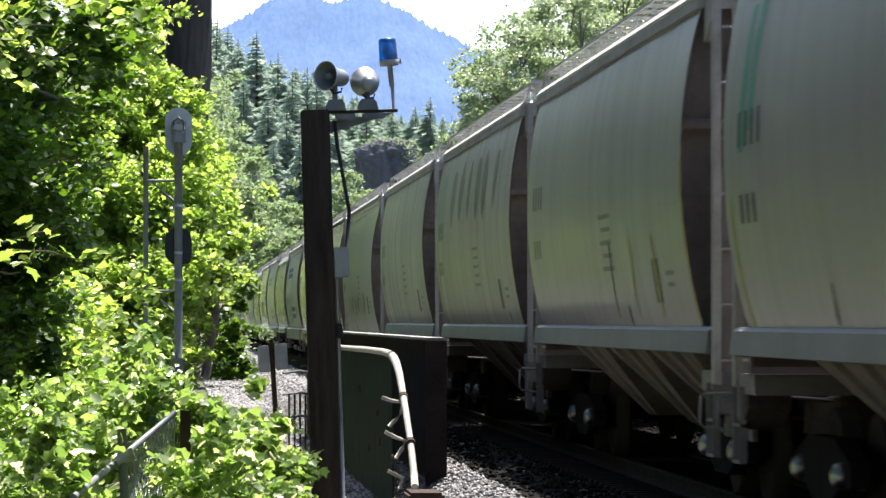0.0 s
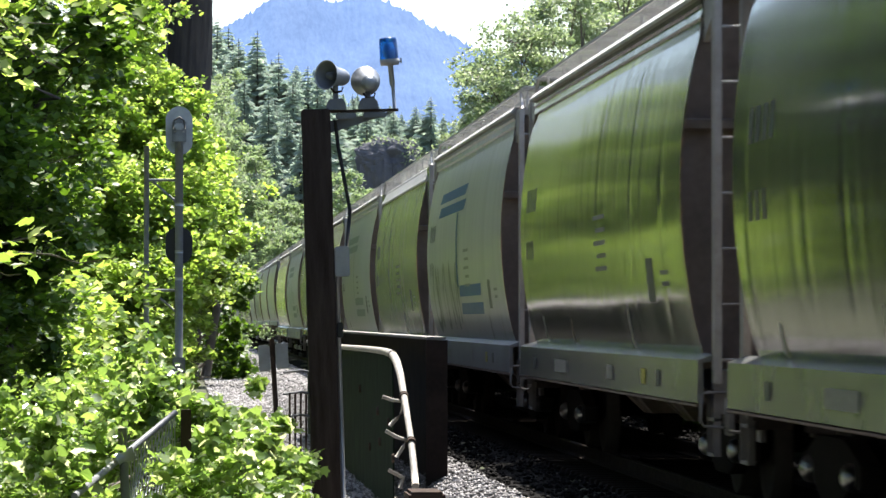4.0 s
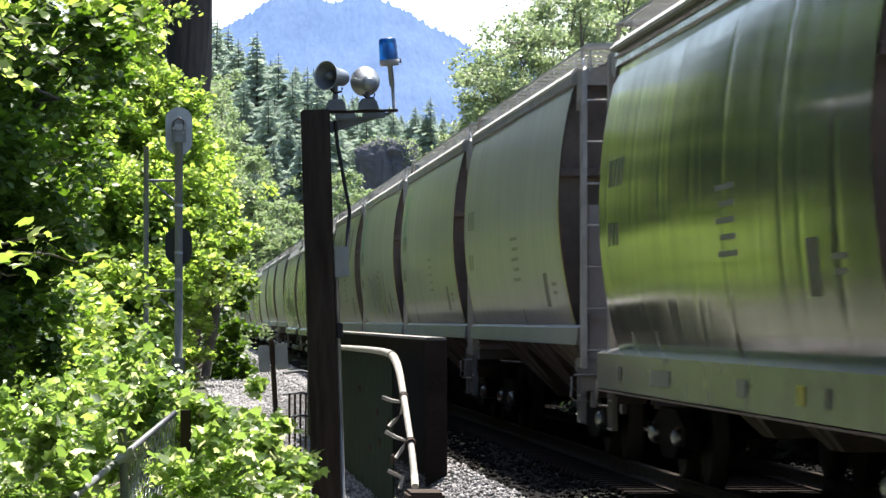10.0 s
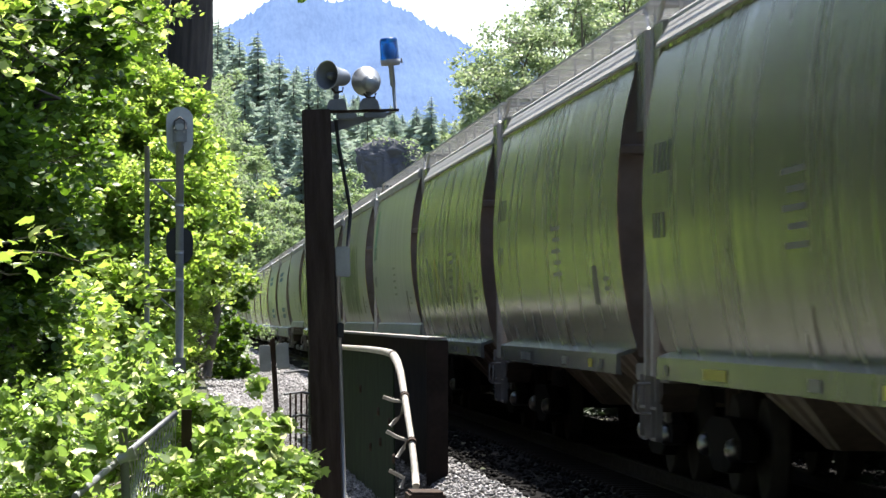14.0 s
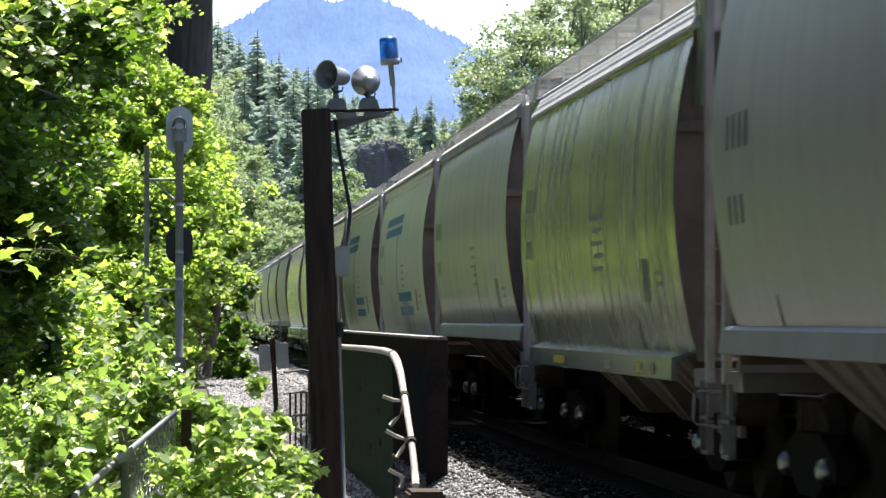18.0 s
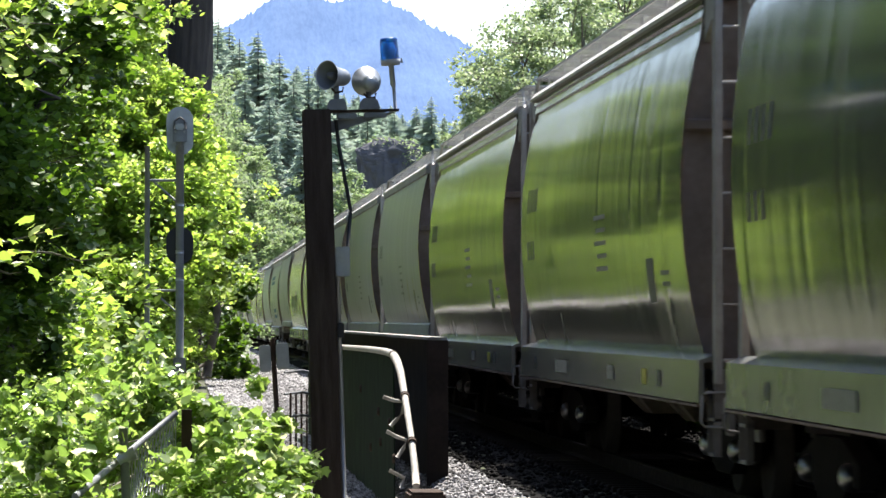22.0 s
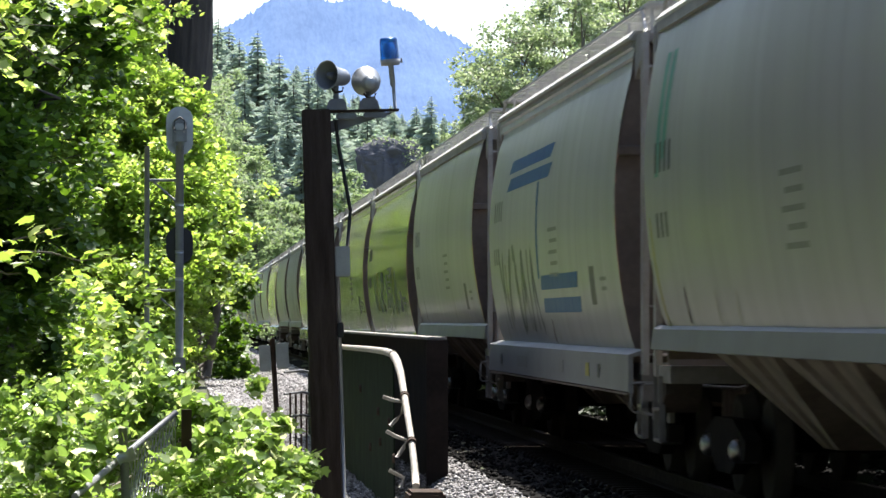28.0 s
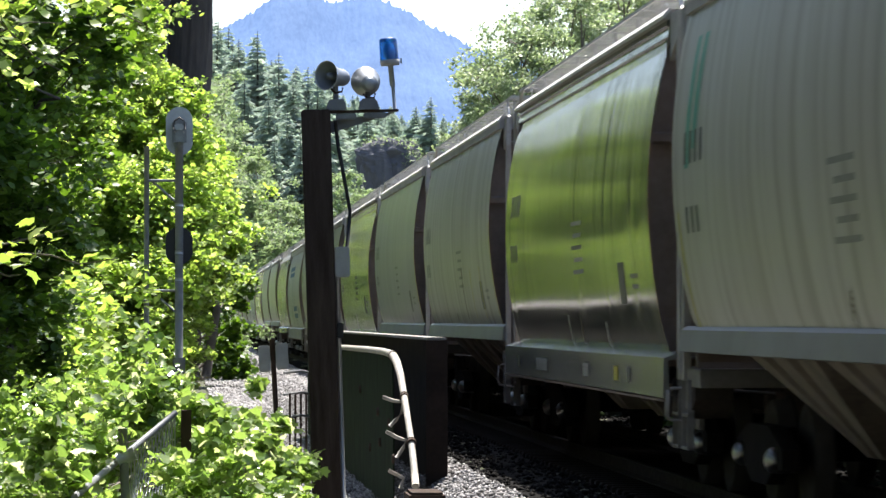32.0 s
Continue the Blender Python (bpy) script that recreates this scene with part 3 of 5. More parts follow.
def relief(kind, ys, z):
    """How far the sheet stands out at the places ys (metres from the middle) and the height z."""
    lo = SILL_B if kind == "b" else SILL_A
    f = (z - lo) / (EAVE - lo)
    y = np.asarray(ys) / (HALF[kind] - end_in(kind, z))
    low = max(0.0, 0.32 - f)
    d = sum(a * np.exp(-((y - c - 0.10 * low) / w) ** 2) * (0.08 + 0.92 / (1 + math.exp((f - t) * 14))) for c, w, a, t in DENTS[kind])
    return d * min(1.0, f * 7) + 0.004 * np.sin(z * 2.1 + y * 5)


def side_sheet(kind, sign):
    lo = SILL_B if kind == "b" else SILL_A
    top = EAVE - (0.085 if kind == "b" else 0.30)
    ny = 240
    v = []
    for k in range(27):
        z = lo + (top - lo) * k / 26
        ys = np.linspace(-1, 1, ny) * (HALF[kind] - end_in(kind, z))
        v += [(sign * (side_x(kind, z) + d), y, z) for y, d in zip(ys, relief(kind, ys, z))]
    i = np.arange(len(v)).reshape(27, ny)
    f = np.stack((i[:-1, :-1], i[:-1, 1:], i[1:, 1:], i[1:, :-1]), -1).reshape(-1, 4)
    if sign < 0:
        f = f[:, ::-1]
    return raw_mesh("side_sheet", v, f, True)


def roof_bm(kind):
    """The roof with its side plate: A ribbed, B a plain lip, C a broad sloping band."""
    h = HALF[kind]
    x = side_x(kind, EAVE - 0.05)
    if kind == "a":
        edge = [(x, EAVE - 0.05), (x + 0.055, EAVE - 0.04), (x + 0.06, EAVE - 0.02), (x + 0.0, EAVE + 0.045)]
    elif kind == "b":
        edge = [(x, EAVE - 0.135), (x + 0.055, EAVE - 0.13), (x + 0.055, EAVE - 0.02), (x + 0.0, EAVE + 0.04)]
    else:
        edge = [(x, EAVE - 0.27), (x + 0.045, EAVE - 0.265), (x + 0.045, EAVE - 0.235), (x - 0.06, EAVE - 0.03), (x - 0.06, EAVE)]
    top = [(1.30, EAVE + 0.05), (0.9, EAVE + 0.09), (0.45, EAVE + 0.14)]
    right = edge + top
    outline = [(-a, c) for a, c in right] + [(a, c) for a, c in reversed(right)]
    bm = prism(bmesh.new(), outline, -h, h)
    return bm


def side_plate_bm(kind, sign):
    """The ribbed plate between side sheet and roof."""
    x = side_x(kind, EAVE - 0.3)
    if kind == "a":
        o = [(x, EAVE - 0.31), (x - 0.015, EAVE - 0.22), (x + 0.014, EAVE - 0.20), (x - 0.005, EAVE - 0.12), (x + 0.022, EAVE - 0.10), (x + 0.01, EAVE - 0.045)]
    else:
        o = [(x, EAVE - 0.31), (x + 0.012, EAVE - 0.27)]
    o = o + [(a - 0.04, c) for a, c in reversed(o)]
    return prism(bmesh.new(), [(sign * a, c) for a, c in o], -HALF[kind] + 0.06, HALF[kind] - 0.06)


def sill_bm(kind, sign):
    lo = SILL_B if kind == "b" else SILL_A
    x = side_x(kind, lo) * 1.0
    if kind == "b":
        o = [(x, lo + 0.01), (x + 0.055, lo - 0.025), (x + 0.08, lo - 0.21), (x + 0.03, lo - 0.22), (x + 0.0, lo - 0.05), (x - 0.05, lo - 0.02)]
        h = 7.65
    else:
        d = 0.40 if kind == "a" else 0.24
        o = [(x, lo + 0.01), (x + 0.15, lo - 0.045), (x + 0.155, lo - d), (x + 0.10, lo - d - 0.01), (x + 0.11, lo - 0.07), (x - 0.05, lo - 0.02)]
        h = 8.2 if kind == "a" else 6.75
    return prism(bmesh.new(), [(sign * a, c) for a, c in o], -h, h)


def end_sheet_bm(kind, end):
    """The end of the body, closing it between the side sheets, with a shelf across it."""
    h = HALF[kind]
    rows = [(1.22, 0.0), (1.6, 0.02), (2.0, 0.0), (2.4, 0.0), (2.8, 0.0), (3.18, 0.0), (3.20, -0.09), (3.27, -0.09), (3.29, 0.0), (3.6, 0.0), (3.9, 0.0), (EAVE - 0.06, 0.0)]
    bm = bmesh.new()
    grid = []
    for z, d in rows:
        w = side_x(kind, z) - 0.012
        y = end * (h - end_in(kind, z) - 0.03 - d)
        grid.append([bm.verts.new((w * f, y - end * 0.05 * (1 - f * f), z)) for f in (-1, -0.75, -0.4, 0, 0.4, 0.75, 1)])
    for u, v in zip(grid, grid[1:]):
        for k in range(6):
            bm.faces.new((u[k], u[k + 1], v[k + 1], v[k]))
    bmesh.ops.solidify(bm, geom=bm.faces[:], thickness=0.02)
    bmesh.ops.recalc_face_normals(bm, faces=bm.faces[:])
    return bm


def corner_post_bm(kind, sign, end):
    p = POST[kind]
    bm = bmesh.new()
    y0, y1 = sorted((end * (p - 0.10), end * (p + 0.06)))
    x0, x1 = sorted((sign * 1.365, sign * 1.43))
    box(bm, x0, x1, y0, y1, 1.05, EAVE - 0.02, 0.008)
    ya, yb = sorted((end * (HALF[kind] - 0.1), end * p))
    x0, x1 = sorted((sign * 1.36, sign * 1.41))
    prism(bm, [(ya if end > 0 else yb, EAVE), (yb if end > 0 else ya, EAVE), (yb if end > 0 else ya, EAVE - 0.16), (ya if end > 0 else yb, EAVE - 0.42)], x0, x1, axis="x")
    return bm


def ladder_bm(kind, sign, end):
    """End ladder: an inner stile and rungs to the corner post."""
    p = POST[kind]
    bm = bmesh.new()
    y = end * (p + 0.02)
    tube(bm, [(sign * 0.93, y, 1.1), (sign * 0.93, y, EAVE + 0.3)], 0.018, 6)
    for k in range(7):
        z = 1.25 + 0.46 * k
        tube(bm, [(sign * 1.40, y, z), (sign * 0.93, y, z)], 0.013, 6)
    return bm


def stirrup_bm(sign, end, p):
    """The step that hangs below a corner: two flat bars and two treads in the plane of the side, under a boxed corner bracket."""
    bm = bmesh.new()
    x0, x1 = sorted((sign * 1.375, sign * 1.435))
    for y in (end * (p - 0.36), end * (p + 0.02)):
        box(bm, x0, x1, y - 0.015, y + 0.015, 0.46, 1.06, 0.004)
    for z in (0.45, 0.74):
        y0, y1 = sorted((end * (p - 0.375), end * (p + 0.035)))
        box(bm, x0, x1, y0, y1, z, z + 0.025)
    y0, y1 = sorted((end * (p - 0.20), end * (p + 0.03)))
    x0, x1 = sorted((sign * 1.22, sign * 1.40))
    box(bm, x0, x1, y0, y1, 0.80, 1.12, 0.01)
    x0, x1 = sorted((sign * 1.26, sign * 1.31))
    box(bm, x0, x1, y0, y1, 0.62, 0.80, 0.008)
    return bm


def lever_bm(sign, end, p):
    """The uncoupling lever: a bent rod from the coupler out to the side, ending in a hanging loop."""
    y = end * (p + 0.05)
    return tubed([(sign * 0.15, y + end * 0.2, 1.05), (sign * 0.5, y, 0.93), (sign * 1.30, y, 0.98), (sign * 1.50, y, 0.98), (sign * 1.54, y, 0.96), (sign * 1.55, y, 0.74), (sign * 1.52, y, 0.70), (sign * 1.36, y, 0.69)], 0.013, 6)


BOARD_Z = 4.60


def running_board_bm(kind, sign):
    """A raised grating along the roof's edge: thin lengthwise bars under flat cross bars, on short legs."""
    h = POST[kind] - 0.25
    bm = bmesh.new()
    z = BOARD_Z
    rows = 22 if kind == "b" else 14
    n = int(2 * h / (0.74 if kind == "b" else 0.92))
    for k in range(rows + 1):
        x = sign * (0.88 + 0.46 * k / rows)
        if kind == "b":
            # plank-like panels with open gaps between them
            for c in range(n):
                y0 = -h + 2 * h * c / n
                box(bm, x - 0.003, x + 0.003, y0, y0 + 2 * h / n - 0.32, z, z + 0.014)
        else:
            box(bm, x - 0.003, x + 0.003, -h, h, z, z + 0.014)
    box(bm, sign * 1.365 - 0.006, sign * 1.365 + 0.006, -h, h, z - 0.004, z + 0.026)
    for k in range(n + 1):
        y = -h + 2 * h * k / n
        x0, x1 = sorted((sign * 0.86, sign * 1.38))
        y1 = min(y + 0.08, h - 0.02)
        box(bm, x0, x1, y1 - 0.012, y1 + 0.012, z - 0.012, z - 0.002)
        if k % 2 == 0:
            box(bm, sign * 1.30 - 0.012, sign * 1.30 + 0.012, y - 0.012, y + 0.012, EAVE, z - 0.004)
    return bm


def crossover_bm(kind, end):
    """The platform across the roof at an end, with its struts down to the corner posts."""
    p = POST[kind]
    bm = bmesh.new()
    for k in range(5):
        y = end * (p - 0.55 + 0.13 * k)
        box(bm, -1.36, 1.36, y - 0.03, y + 0.03, BOARD_Z + 0.018, BOARD_Z + 0.04)
    for s in (-1, 1):
        tube(bm, [(s * 1.38, end * (p - 0.02), EAVE - 0.05), (s * 1.36, end * (p - 0.55), BOARD_Z + 0.01)], 0.022, 6)
        tube(bm, [(s * 0.93, end * (p - 0.02), EAVE + 0.1), (s * 0.93, end * (p - 0.10), BOARD_Z + 0.01)], 0.018, 6)
    return bm


def hatch_bm(h):
    """The long loading hatch along the ridge."""
    bm = box(bmesh.new(), -0.80, 0.80, -h + 0.35, h - 0.35, EAVE + 0.04, EAVE + 0.31, 0.02)
    for y in np.arange(-h + 0.9, h - 0.8, 1.1):
        box(bm, -0.83, 0.83, y - 0.025, y + 0.025, EAVE + 0.29, EAVE + 0.325)
    return bm


def hopper_bm(w):
    """A discharge hopper: a ribbed funnel with its gate."""
    bm = bmesh.new()
    top = [(-1.36, -w, 1.42), (1.36, -w, 1.42), (1.36, w, 1.42), (-1.36, w, 1.42)]
    low = [(-0.5, -0.35, 0.52), (0.5, -0.35, 0.52), (0.5, 0.35, 0.52), (-0.5, 0.35, 0.52)]
    rim, foot = [], []
    for k in range(4):
        p, q, r, s = Vector(top[k]), Vector(top[(k + 1) % 4]), Vector(low[k]), Vector(low[(k + 1) % 4])
        out = Vector(((p + q).x, (p + q).y, 0)).normalized() * 0.07
        for f in (0.0, 0.27, 0.28, 0.34, 0.35, 0.64, 0.65, 0.71, 0.72):
            rib = out if k % 2 and round(f * 100) in (28, 34, 65, 71) else Vector()
            rim.append(bm.verts.new(p.lerp(q, f) + rib))
            foot.append(bm.verts.new(r.lerp(s, f) + rib * 0.5))
    n = len(rim)
    for k in range(n):
        bm.faces.new((rim[k], rim[(k + 1) % n], foot[(k + 1) % n], foot[k]))
    bm.faces.new(foot[::-1])
    bmesh.ops.recalc_face_normals(bm, faces=bm.faces[:])
    return bm


def build_truck(parent, y):
    """A two-axle truck with its side frames, wheels and bearing caps."""
    t = part("truck", boxed(-1.0, 1.0, y - 0.22, y + 0.22, 0.42, 0.70, bevel=0.03), M_UNDER, parent)
    for s in (-1, 1):
        o = [(y - 1.25, 0.55), (y - 0.55, 0.72), (y + 0.55, 0.72), (y + 1.25, 0.55), (y + 1.22, 0.38), (y + 0.85, 0.40), (y + 0.40, 0.24), (y - 0.40, 0.24), (y - 0.85, 0.40), (y - 1.22, 0.38)]
        x0, x1 = sorted((s * 0.92, s * 1.07))
        part("side_frame", prism(bmesh.new(), o, x0, x1, axis="x"), M_UNDER, t)
        for a in (-0.88, 0.88):
            m = Matrix.Translation((s * 0.68, y + a, 0.457)) @ Matrix.Rotation(s * math.pi / 2, 4, "Y")
            bm = lathe(bmesh.new(), [(0.0, -0.02), (0.40, -0.02), (0.487, -0.03), (0.482, 0.0), (0.457, 0.02), (0.45, 0.135), (0.38, 0.12), (0.15, 0.05), (0.12, 0.10), (0.0, 0.10)], m, 24)
            part("wheel", bm, M_WHEEL, t)
            bm = lathe(bmesh.new(), [(0.0, 0.475), (0.03, 0.472), (0.06, 0.462), (0.085, 0.445), (0.10, 0.42), (0.105, 0.39), (0.105, 0.22)], m, 14)
            part("bearing_cap", bm, M_CAP, t, "polished steel bearing cap")
    return t


def side_patch(kind, sign, corners, material, parent, name, off=0.003, n=8):
    """A painted mark that follows the belly: corners (y, z) in order, going round."""
    (y0, z0), (y1, z1), (y2, z2), (y3, z3) = corners
    v = []
    m = max(n, int(abs(y1 - y0) / 0.08))
    for i in range(m + 1):
        a = i / m
        for j in range(n + 1):
            c = j / n
            y = (1 - a) * ((1 - c) * y0 + c * y3) + a * ((1 - c) * y1 + c * y2)
            z = (1 - a) * ((1 - c) * z0 + c * z3) + a * ((1 - c) * z1 + c * z2)
            v.append((sign * (side_x(kind, z) + float(relief(kind, y, z)) + off), y, z))
    i = np.arange((m + 1) * (n + 1)).reshape(m + 1, n + 1)
    f = np.stack((i[:-1, :-1], i[1:, :-1], i[1:, 1:], i[:-1, 1:]), -1).reshape(-1, 4)
    return part(name, raw_mesh(name, v, f, True), material, parent)


def bar(kind, y, z, w, h, material, parent, name="lettering_bar", slant=0.0):
    return side_patch(kind, -1, [(y - w / 2, z - h / 2), (y + w / 2, z - h / 2), (y + w / 2 + slant, z + h / 2), (y - w / 2 + slant, z + h / 2)], material, parent, name)


def stroke(kind, pts, width, material, parent, name, taper=0.0, even=False):
    """A painted line through the points (y, z) that follows the belly, tapering towards its end."""
    v, f = [], []
    n = len(pts)
    for i, (y, z) in enumerate(pts):
        (ya, za), (yb, zb) = pts[max(i - 1, 0)], pts[min(i + 1, n - 1)]
        d = math.hypot(yb - ya, zb - za) or 1.0
        w = width * (1 - taper * i / (n - 1)) * (math.sin(math.pi * (i + 0.3) / (n - 0.4)) ** 0.35 if even else 0.75 + 0.5 * abs(math.sin(i * 1.7 + y)))
        ny, nz = -(zb - za) / d * w / 2, (yb - ya) / d * w / 2
        for s in (-1, 1):
            zz = z + s * nz
            v.append((-(side_x(kind, zz) + float(relief(kind, y + s * ny, zz)) + 0.0045), y + s * ny, zz))
        if i:
            f.append((2 * i - 2, 2 * i - 1, 2 * i + 1, 2 * i))
    return part(name, raw_mesh(name, v, f, True), material, parent)


def squiggle(rng, y, z, w, h, n=14):
    """A looping hand-drawn line within a box about (y, z)."""
    a, b, p, q = rng.uniform(0.6, 1.6), rng.uniform(1.5, 3.2), rng.uniform(0, 6), rng.uniform(0, 6)
    return [(y + w * 0.5 * math.sin(a * 3.1 * i / n + p) + w * 0.15 * math.cos(7 * i / n + q), z + h * 0.5 * math.sin(b * 3.1 * i / n + q)) for i in range(n + 1)]


def run_down(rng, y, z0, z1, n=6):
    return [(y + rng.uniform(-0.015, 0.015) + 0.02 * i, z0 + (z1 - z0) * i / n) for i in range(n + 1)]


def build_car(kind):
    """One covered hopper with all its parts, its middle at the origin, the front towards -y."""
    h, p = HALF[kind], POST[kind]
    root = new("covered_hopper_car")
    for s in (-1, 1):
        part("side_sheet", side_sheet(kind, s), P_DULL, root)
        part("side_sill", sill_bm(kind, s), M_SILL, root)
        if kind == "a" and s < 0:
            x0, x1 = sorted((s * 1.50, s * 1.562))
            part("sill_edge", boxed(x0, x1, -8.19, 8.19, SILL_A - 0.432, SILL_A - 0.412, bevel=0.003), M_RUSTLINE, root, "rusty lower edge")
        if kind != "b":
            part("side_plate", side_plate_bm(kind, s), P_DULL, root)
        part("running_board", running_board_bm(kind, s), M_GRATE, root)
    part("roof", roof_bm(kind), M_ROOF if kind != "c" else M_LIP, root)
    if kind != "c":
        x = side_x(kind, EAVE - 0.05)
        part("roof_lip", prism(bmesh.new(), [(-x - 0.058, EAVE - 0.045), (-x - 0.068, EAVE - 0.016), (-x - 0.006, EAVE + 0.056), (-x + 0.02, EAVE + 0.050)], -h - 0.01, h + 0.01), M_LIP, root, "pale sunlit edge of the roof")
    part("loading_hatch", hatch_bm(h), M_HATCH, root)
    for e in (-1, 1):
        part("end_slope_sheet", end_sheet_bm(kind, e), M_END, root)
        part("crossover_platform", crossover_bm(kind, e), M_GRATE, root)
        y0, y1 = sorted((e * (h - 0.35), e * (p + 0.02)))
        part("end_sill", boxed(-1.40, 1.40, y0, y1, 1.0, 1.16, bevel=0.01), M_STEP, root)
        y0, y1 = sorted((e * (p - 0.1), e * (p + 0.62)))
        part("coupler", boxed(-0.16, 0.16, y0, y1, 0.74, 1.02, bevel=0.05), M_UNDER, root)
        for s in (-1, 1):
            part("corner_post", corner_post_bm(kind, s, e), M_POST, root)
            part("ladder", ladder_bm(kind, s, e), M_POST, root)
            part("corner_step", stirrup_bm(s, e, p), M_STEP, root)
        part("uncoupling_lever", lever_bm(-1, e, p), M_STEP, root)
        if kind == "b":
            y0, y1 = sorted((e * (p - 0.20), e * (p - 0.14)))
            part("end_panel", boxed(-1.33, 1.33, y0, y1, 1.12, 2.86, bevel=0.01), M_PANEL, root, "dusty grey steel end panel")
            # Black disc painted in place of a dark hole through the panel.
            m = Matrix.Translation((-1.05, e * (p - 0.11), 2.62)) @ Matrix.Rotation(-e * math.pi / 2, 4, "X")
            part("drain_cap", lathe(bmesh.new(), [(0.0, 0.01), (0.035, 0.01), (0.04, -0.03)], m, 10), M_BLACK, root)
            for z in (1.6, 2.2):
                y0, y1 = sorted((e * (p - 0.13), e * (p - 0.10)))
                part("stiffener", boxed(-1.30, 1.30, y0, y1, z, z + 0.05), M_PANEL, root)
        y0, y1 = sorted((e * (p - 0.35), e * (p - 0.05)))
        part("draft_gear_pocket", boxed(-0.62, 0.62, y0, y1, 0.60, 0.995, bevel=0.04), M_GRIME, root)
        for s in (-1, 1):
            x0, x1 = sorted((s * 1.06, s * 1.40))
            y0, y1 = sorted((e * (p - 0.60), e * (p - 0.20)))
            part("corner_gusset", prism(bmesh.new(), [(y0, 1.0), (y1, 1.0), (y1, 0.72) if e > 0 else (y1, 0.90), (y0, 0.90) if e > 0 else (y0, 0.72)], x0, x1, axis="x"), M_GRIME, root)
        build_truck(root, e * (p - 2.0))
        if kind == "c":
            for s in (-1, 1):
                x0, x1 = sorted((s * 1.37, s * 1.42))
                y0, y1 = sorted((e * (h - 0.15), e * (p - 0.05)))
                part("end_gusset", boxed(x0, x1, y0, y1, 3.40, EAVE - 0.02, bevel=0.004), P_OLIVE, root)
    part("centre_sill", boxed(-0.28, 0.28, -p, p, 0.72, 1.05, bevel=0.02), M_UNDER, root)
    for k in (-1, 0, 1):
        ob = part("discharge_hopper", hopper_bm(1.75), M_HOPPER, root)
        ob.location = (0, k * 3.5, 0)
    return root


# Each car: kind, paint, marks, and the time at which its front corner passes the place abreast of FRONT_Y.
FRONT_Y = 30.75
CARS = [
    (-0.75, "b", "dull", "stripe"), (0.0, "b", "dull", "plain"), (0.75, "b", "dirty", "drips"), (1.54, "b", "dirty", "streaks"),
    (2.35, "a", "pale", "lower"), (3.185, "a", "gloss", "plain"), (4.0, "a", "gloss", "plain"), (4.81, "a", "pale", "blue"),
    (5.62, "c", "olive", "tags"), (6.39, "a", "pale", "grey"), (7.21, "a", "gloss", "scrawl"), (8.03, "c", "olive", "tags"),
    (8.80, "a", "pale", "grey"), (9.60, "a", "gloss", "plain"), (10.465, "b", "dull", "plain"), (11.205, "b", "dull", "stripe"),
    (11.96, "b", "dull", "scrawl"), (12.72, "b", "dull", "drips"), (13.46, "c", "olive", "tags"), (14.21, "c", "olive", "plain"),
    (14.97, "c", "olive", "scrawl"), (15.71, "b", "dull", "stripe"), (16.50, "b", "dull", "mural"), (17.28, "b", "dull", "plain"),
    (18.02, "c", "olive", "tags"), (18.78, "b", "dull", "plain"), (19.55, "a", "pale", "blue"), (20.38, "a", "pale", "blue"),
    (21.19, "a", "gloss", "plain"), (22.0, "a", "gloss", "plain"), (22.8, "a", "gloss", "plain"), (23.61, "b", "dull", "plain"),
    (24.38, "b", "dull", "plain"), (25.13, "b", "dull", "stripe"), (25.90, "a", "gloss", "plain"), (26.69, "a", "gloss", "scrawl"),
    (27.48, "b", "dull", "stripe"), (28.22, "a", "pale", "blue"), (29.04, "b", "dull", "plain"), (29.77, "a", "gloss", "scrawl"),
    (30.55, "a", "gloss", "plain"), (31.39, "b", "dirty", "stripe"), (32.10, "a", "gloss", "plain"), (32.90, "b", "dirty", "streaks"),
    (33.66, "b", "dull", "plain"), (34.42, "a", "gloss", "plain"), (35.22, "b", "dull", "plain"), (35.98, "b", "dirty", "plain"),
    (36.74, "a", "pale", "blue"), (37.54, "c", "olive", "tags"), (38.34, "b", "dull", "plain"), (39.10, "b", "dull", "plain"),
    (39.86, "a", "gloss", "plain"), (40.66, "a", "pale", "grey"), (41.46, "b", "dull", "plain"), (42.22, "b", "dull", "plain"),
    (42.98, "a", "gloss", "plain"), (43.78, "c", "olive", "tags"), (44.58, "b", "dull", "plain"), (45.34, "b", "dull", "plain"),
]
PAINTS = {"dull": P_DULL, "pale": P_PALE, "gloss": P_GLOSS, "dirty": P_DIRTY, "olive": P_OLIVE}
LOOKS = {"dull": "dull light grey", "pale": "pale grey", "gloss": "glossy grey", "dirty": "rust-streaked beige", "olive": "green-reflecting glossy grey"}
MARKED = {"plain": "with small black lettering", "stripe": "with a faded green stripe", "drips": "with dark drip stains", "streaks": "with long rust streaks", "lower": "with dark patches low down",
          "blue": "with a large blue emblem", "grey": "with a faded grey emblem", "tags": "with yellow decals on its sill", "scrawl": "with dark sprayed scrawl", "mural": "with a large faded mural"}


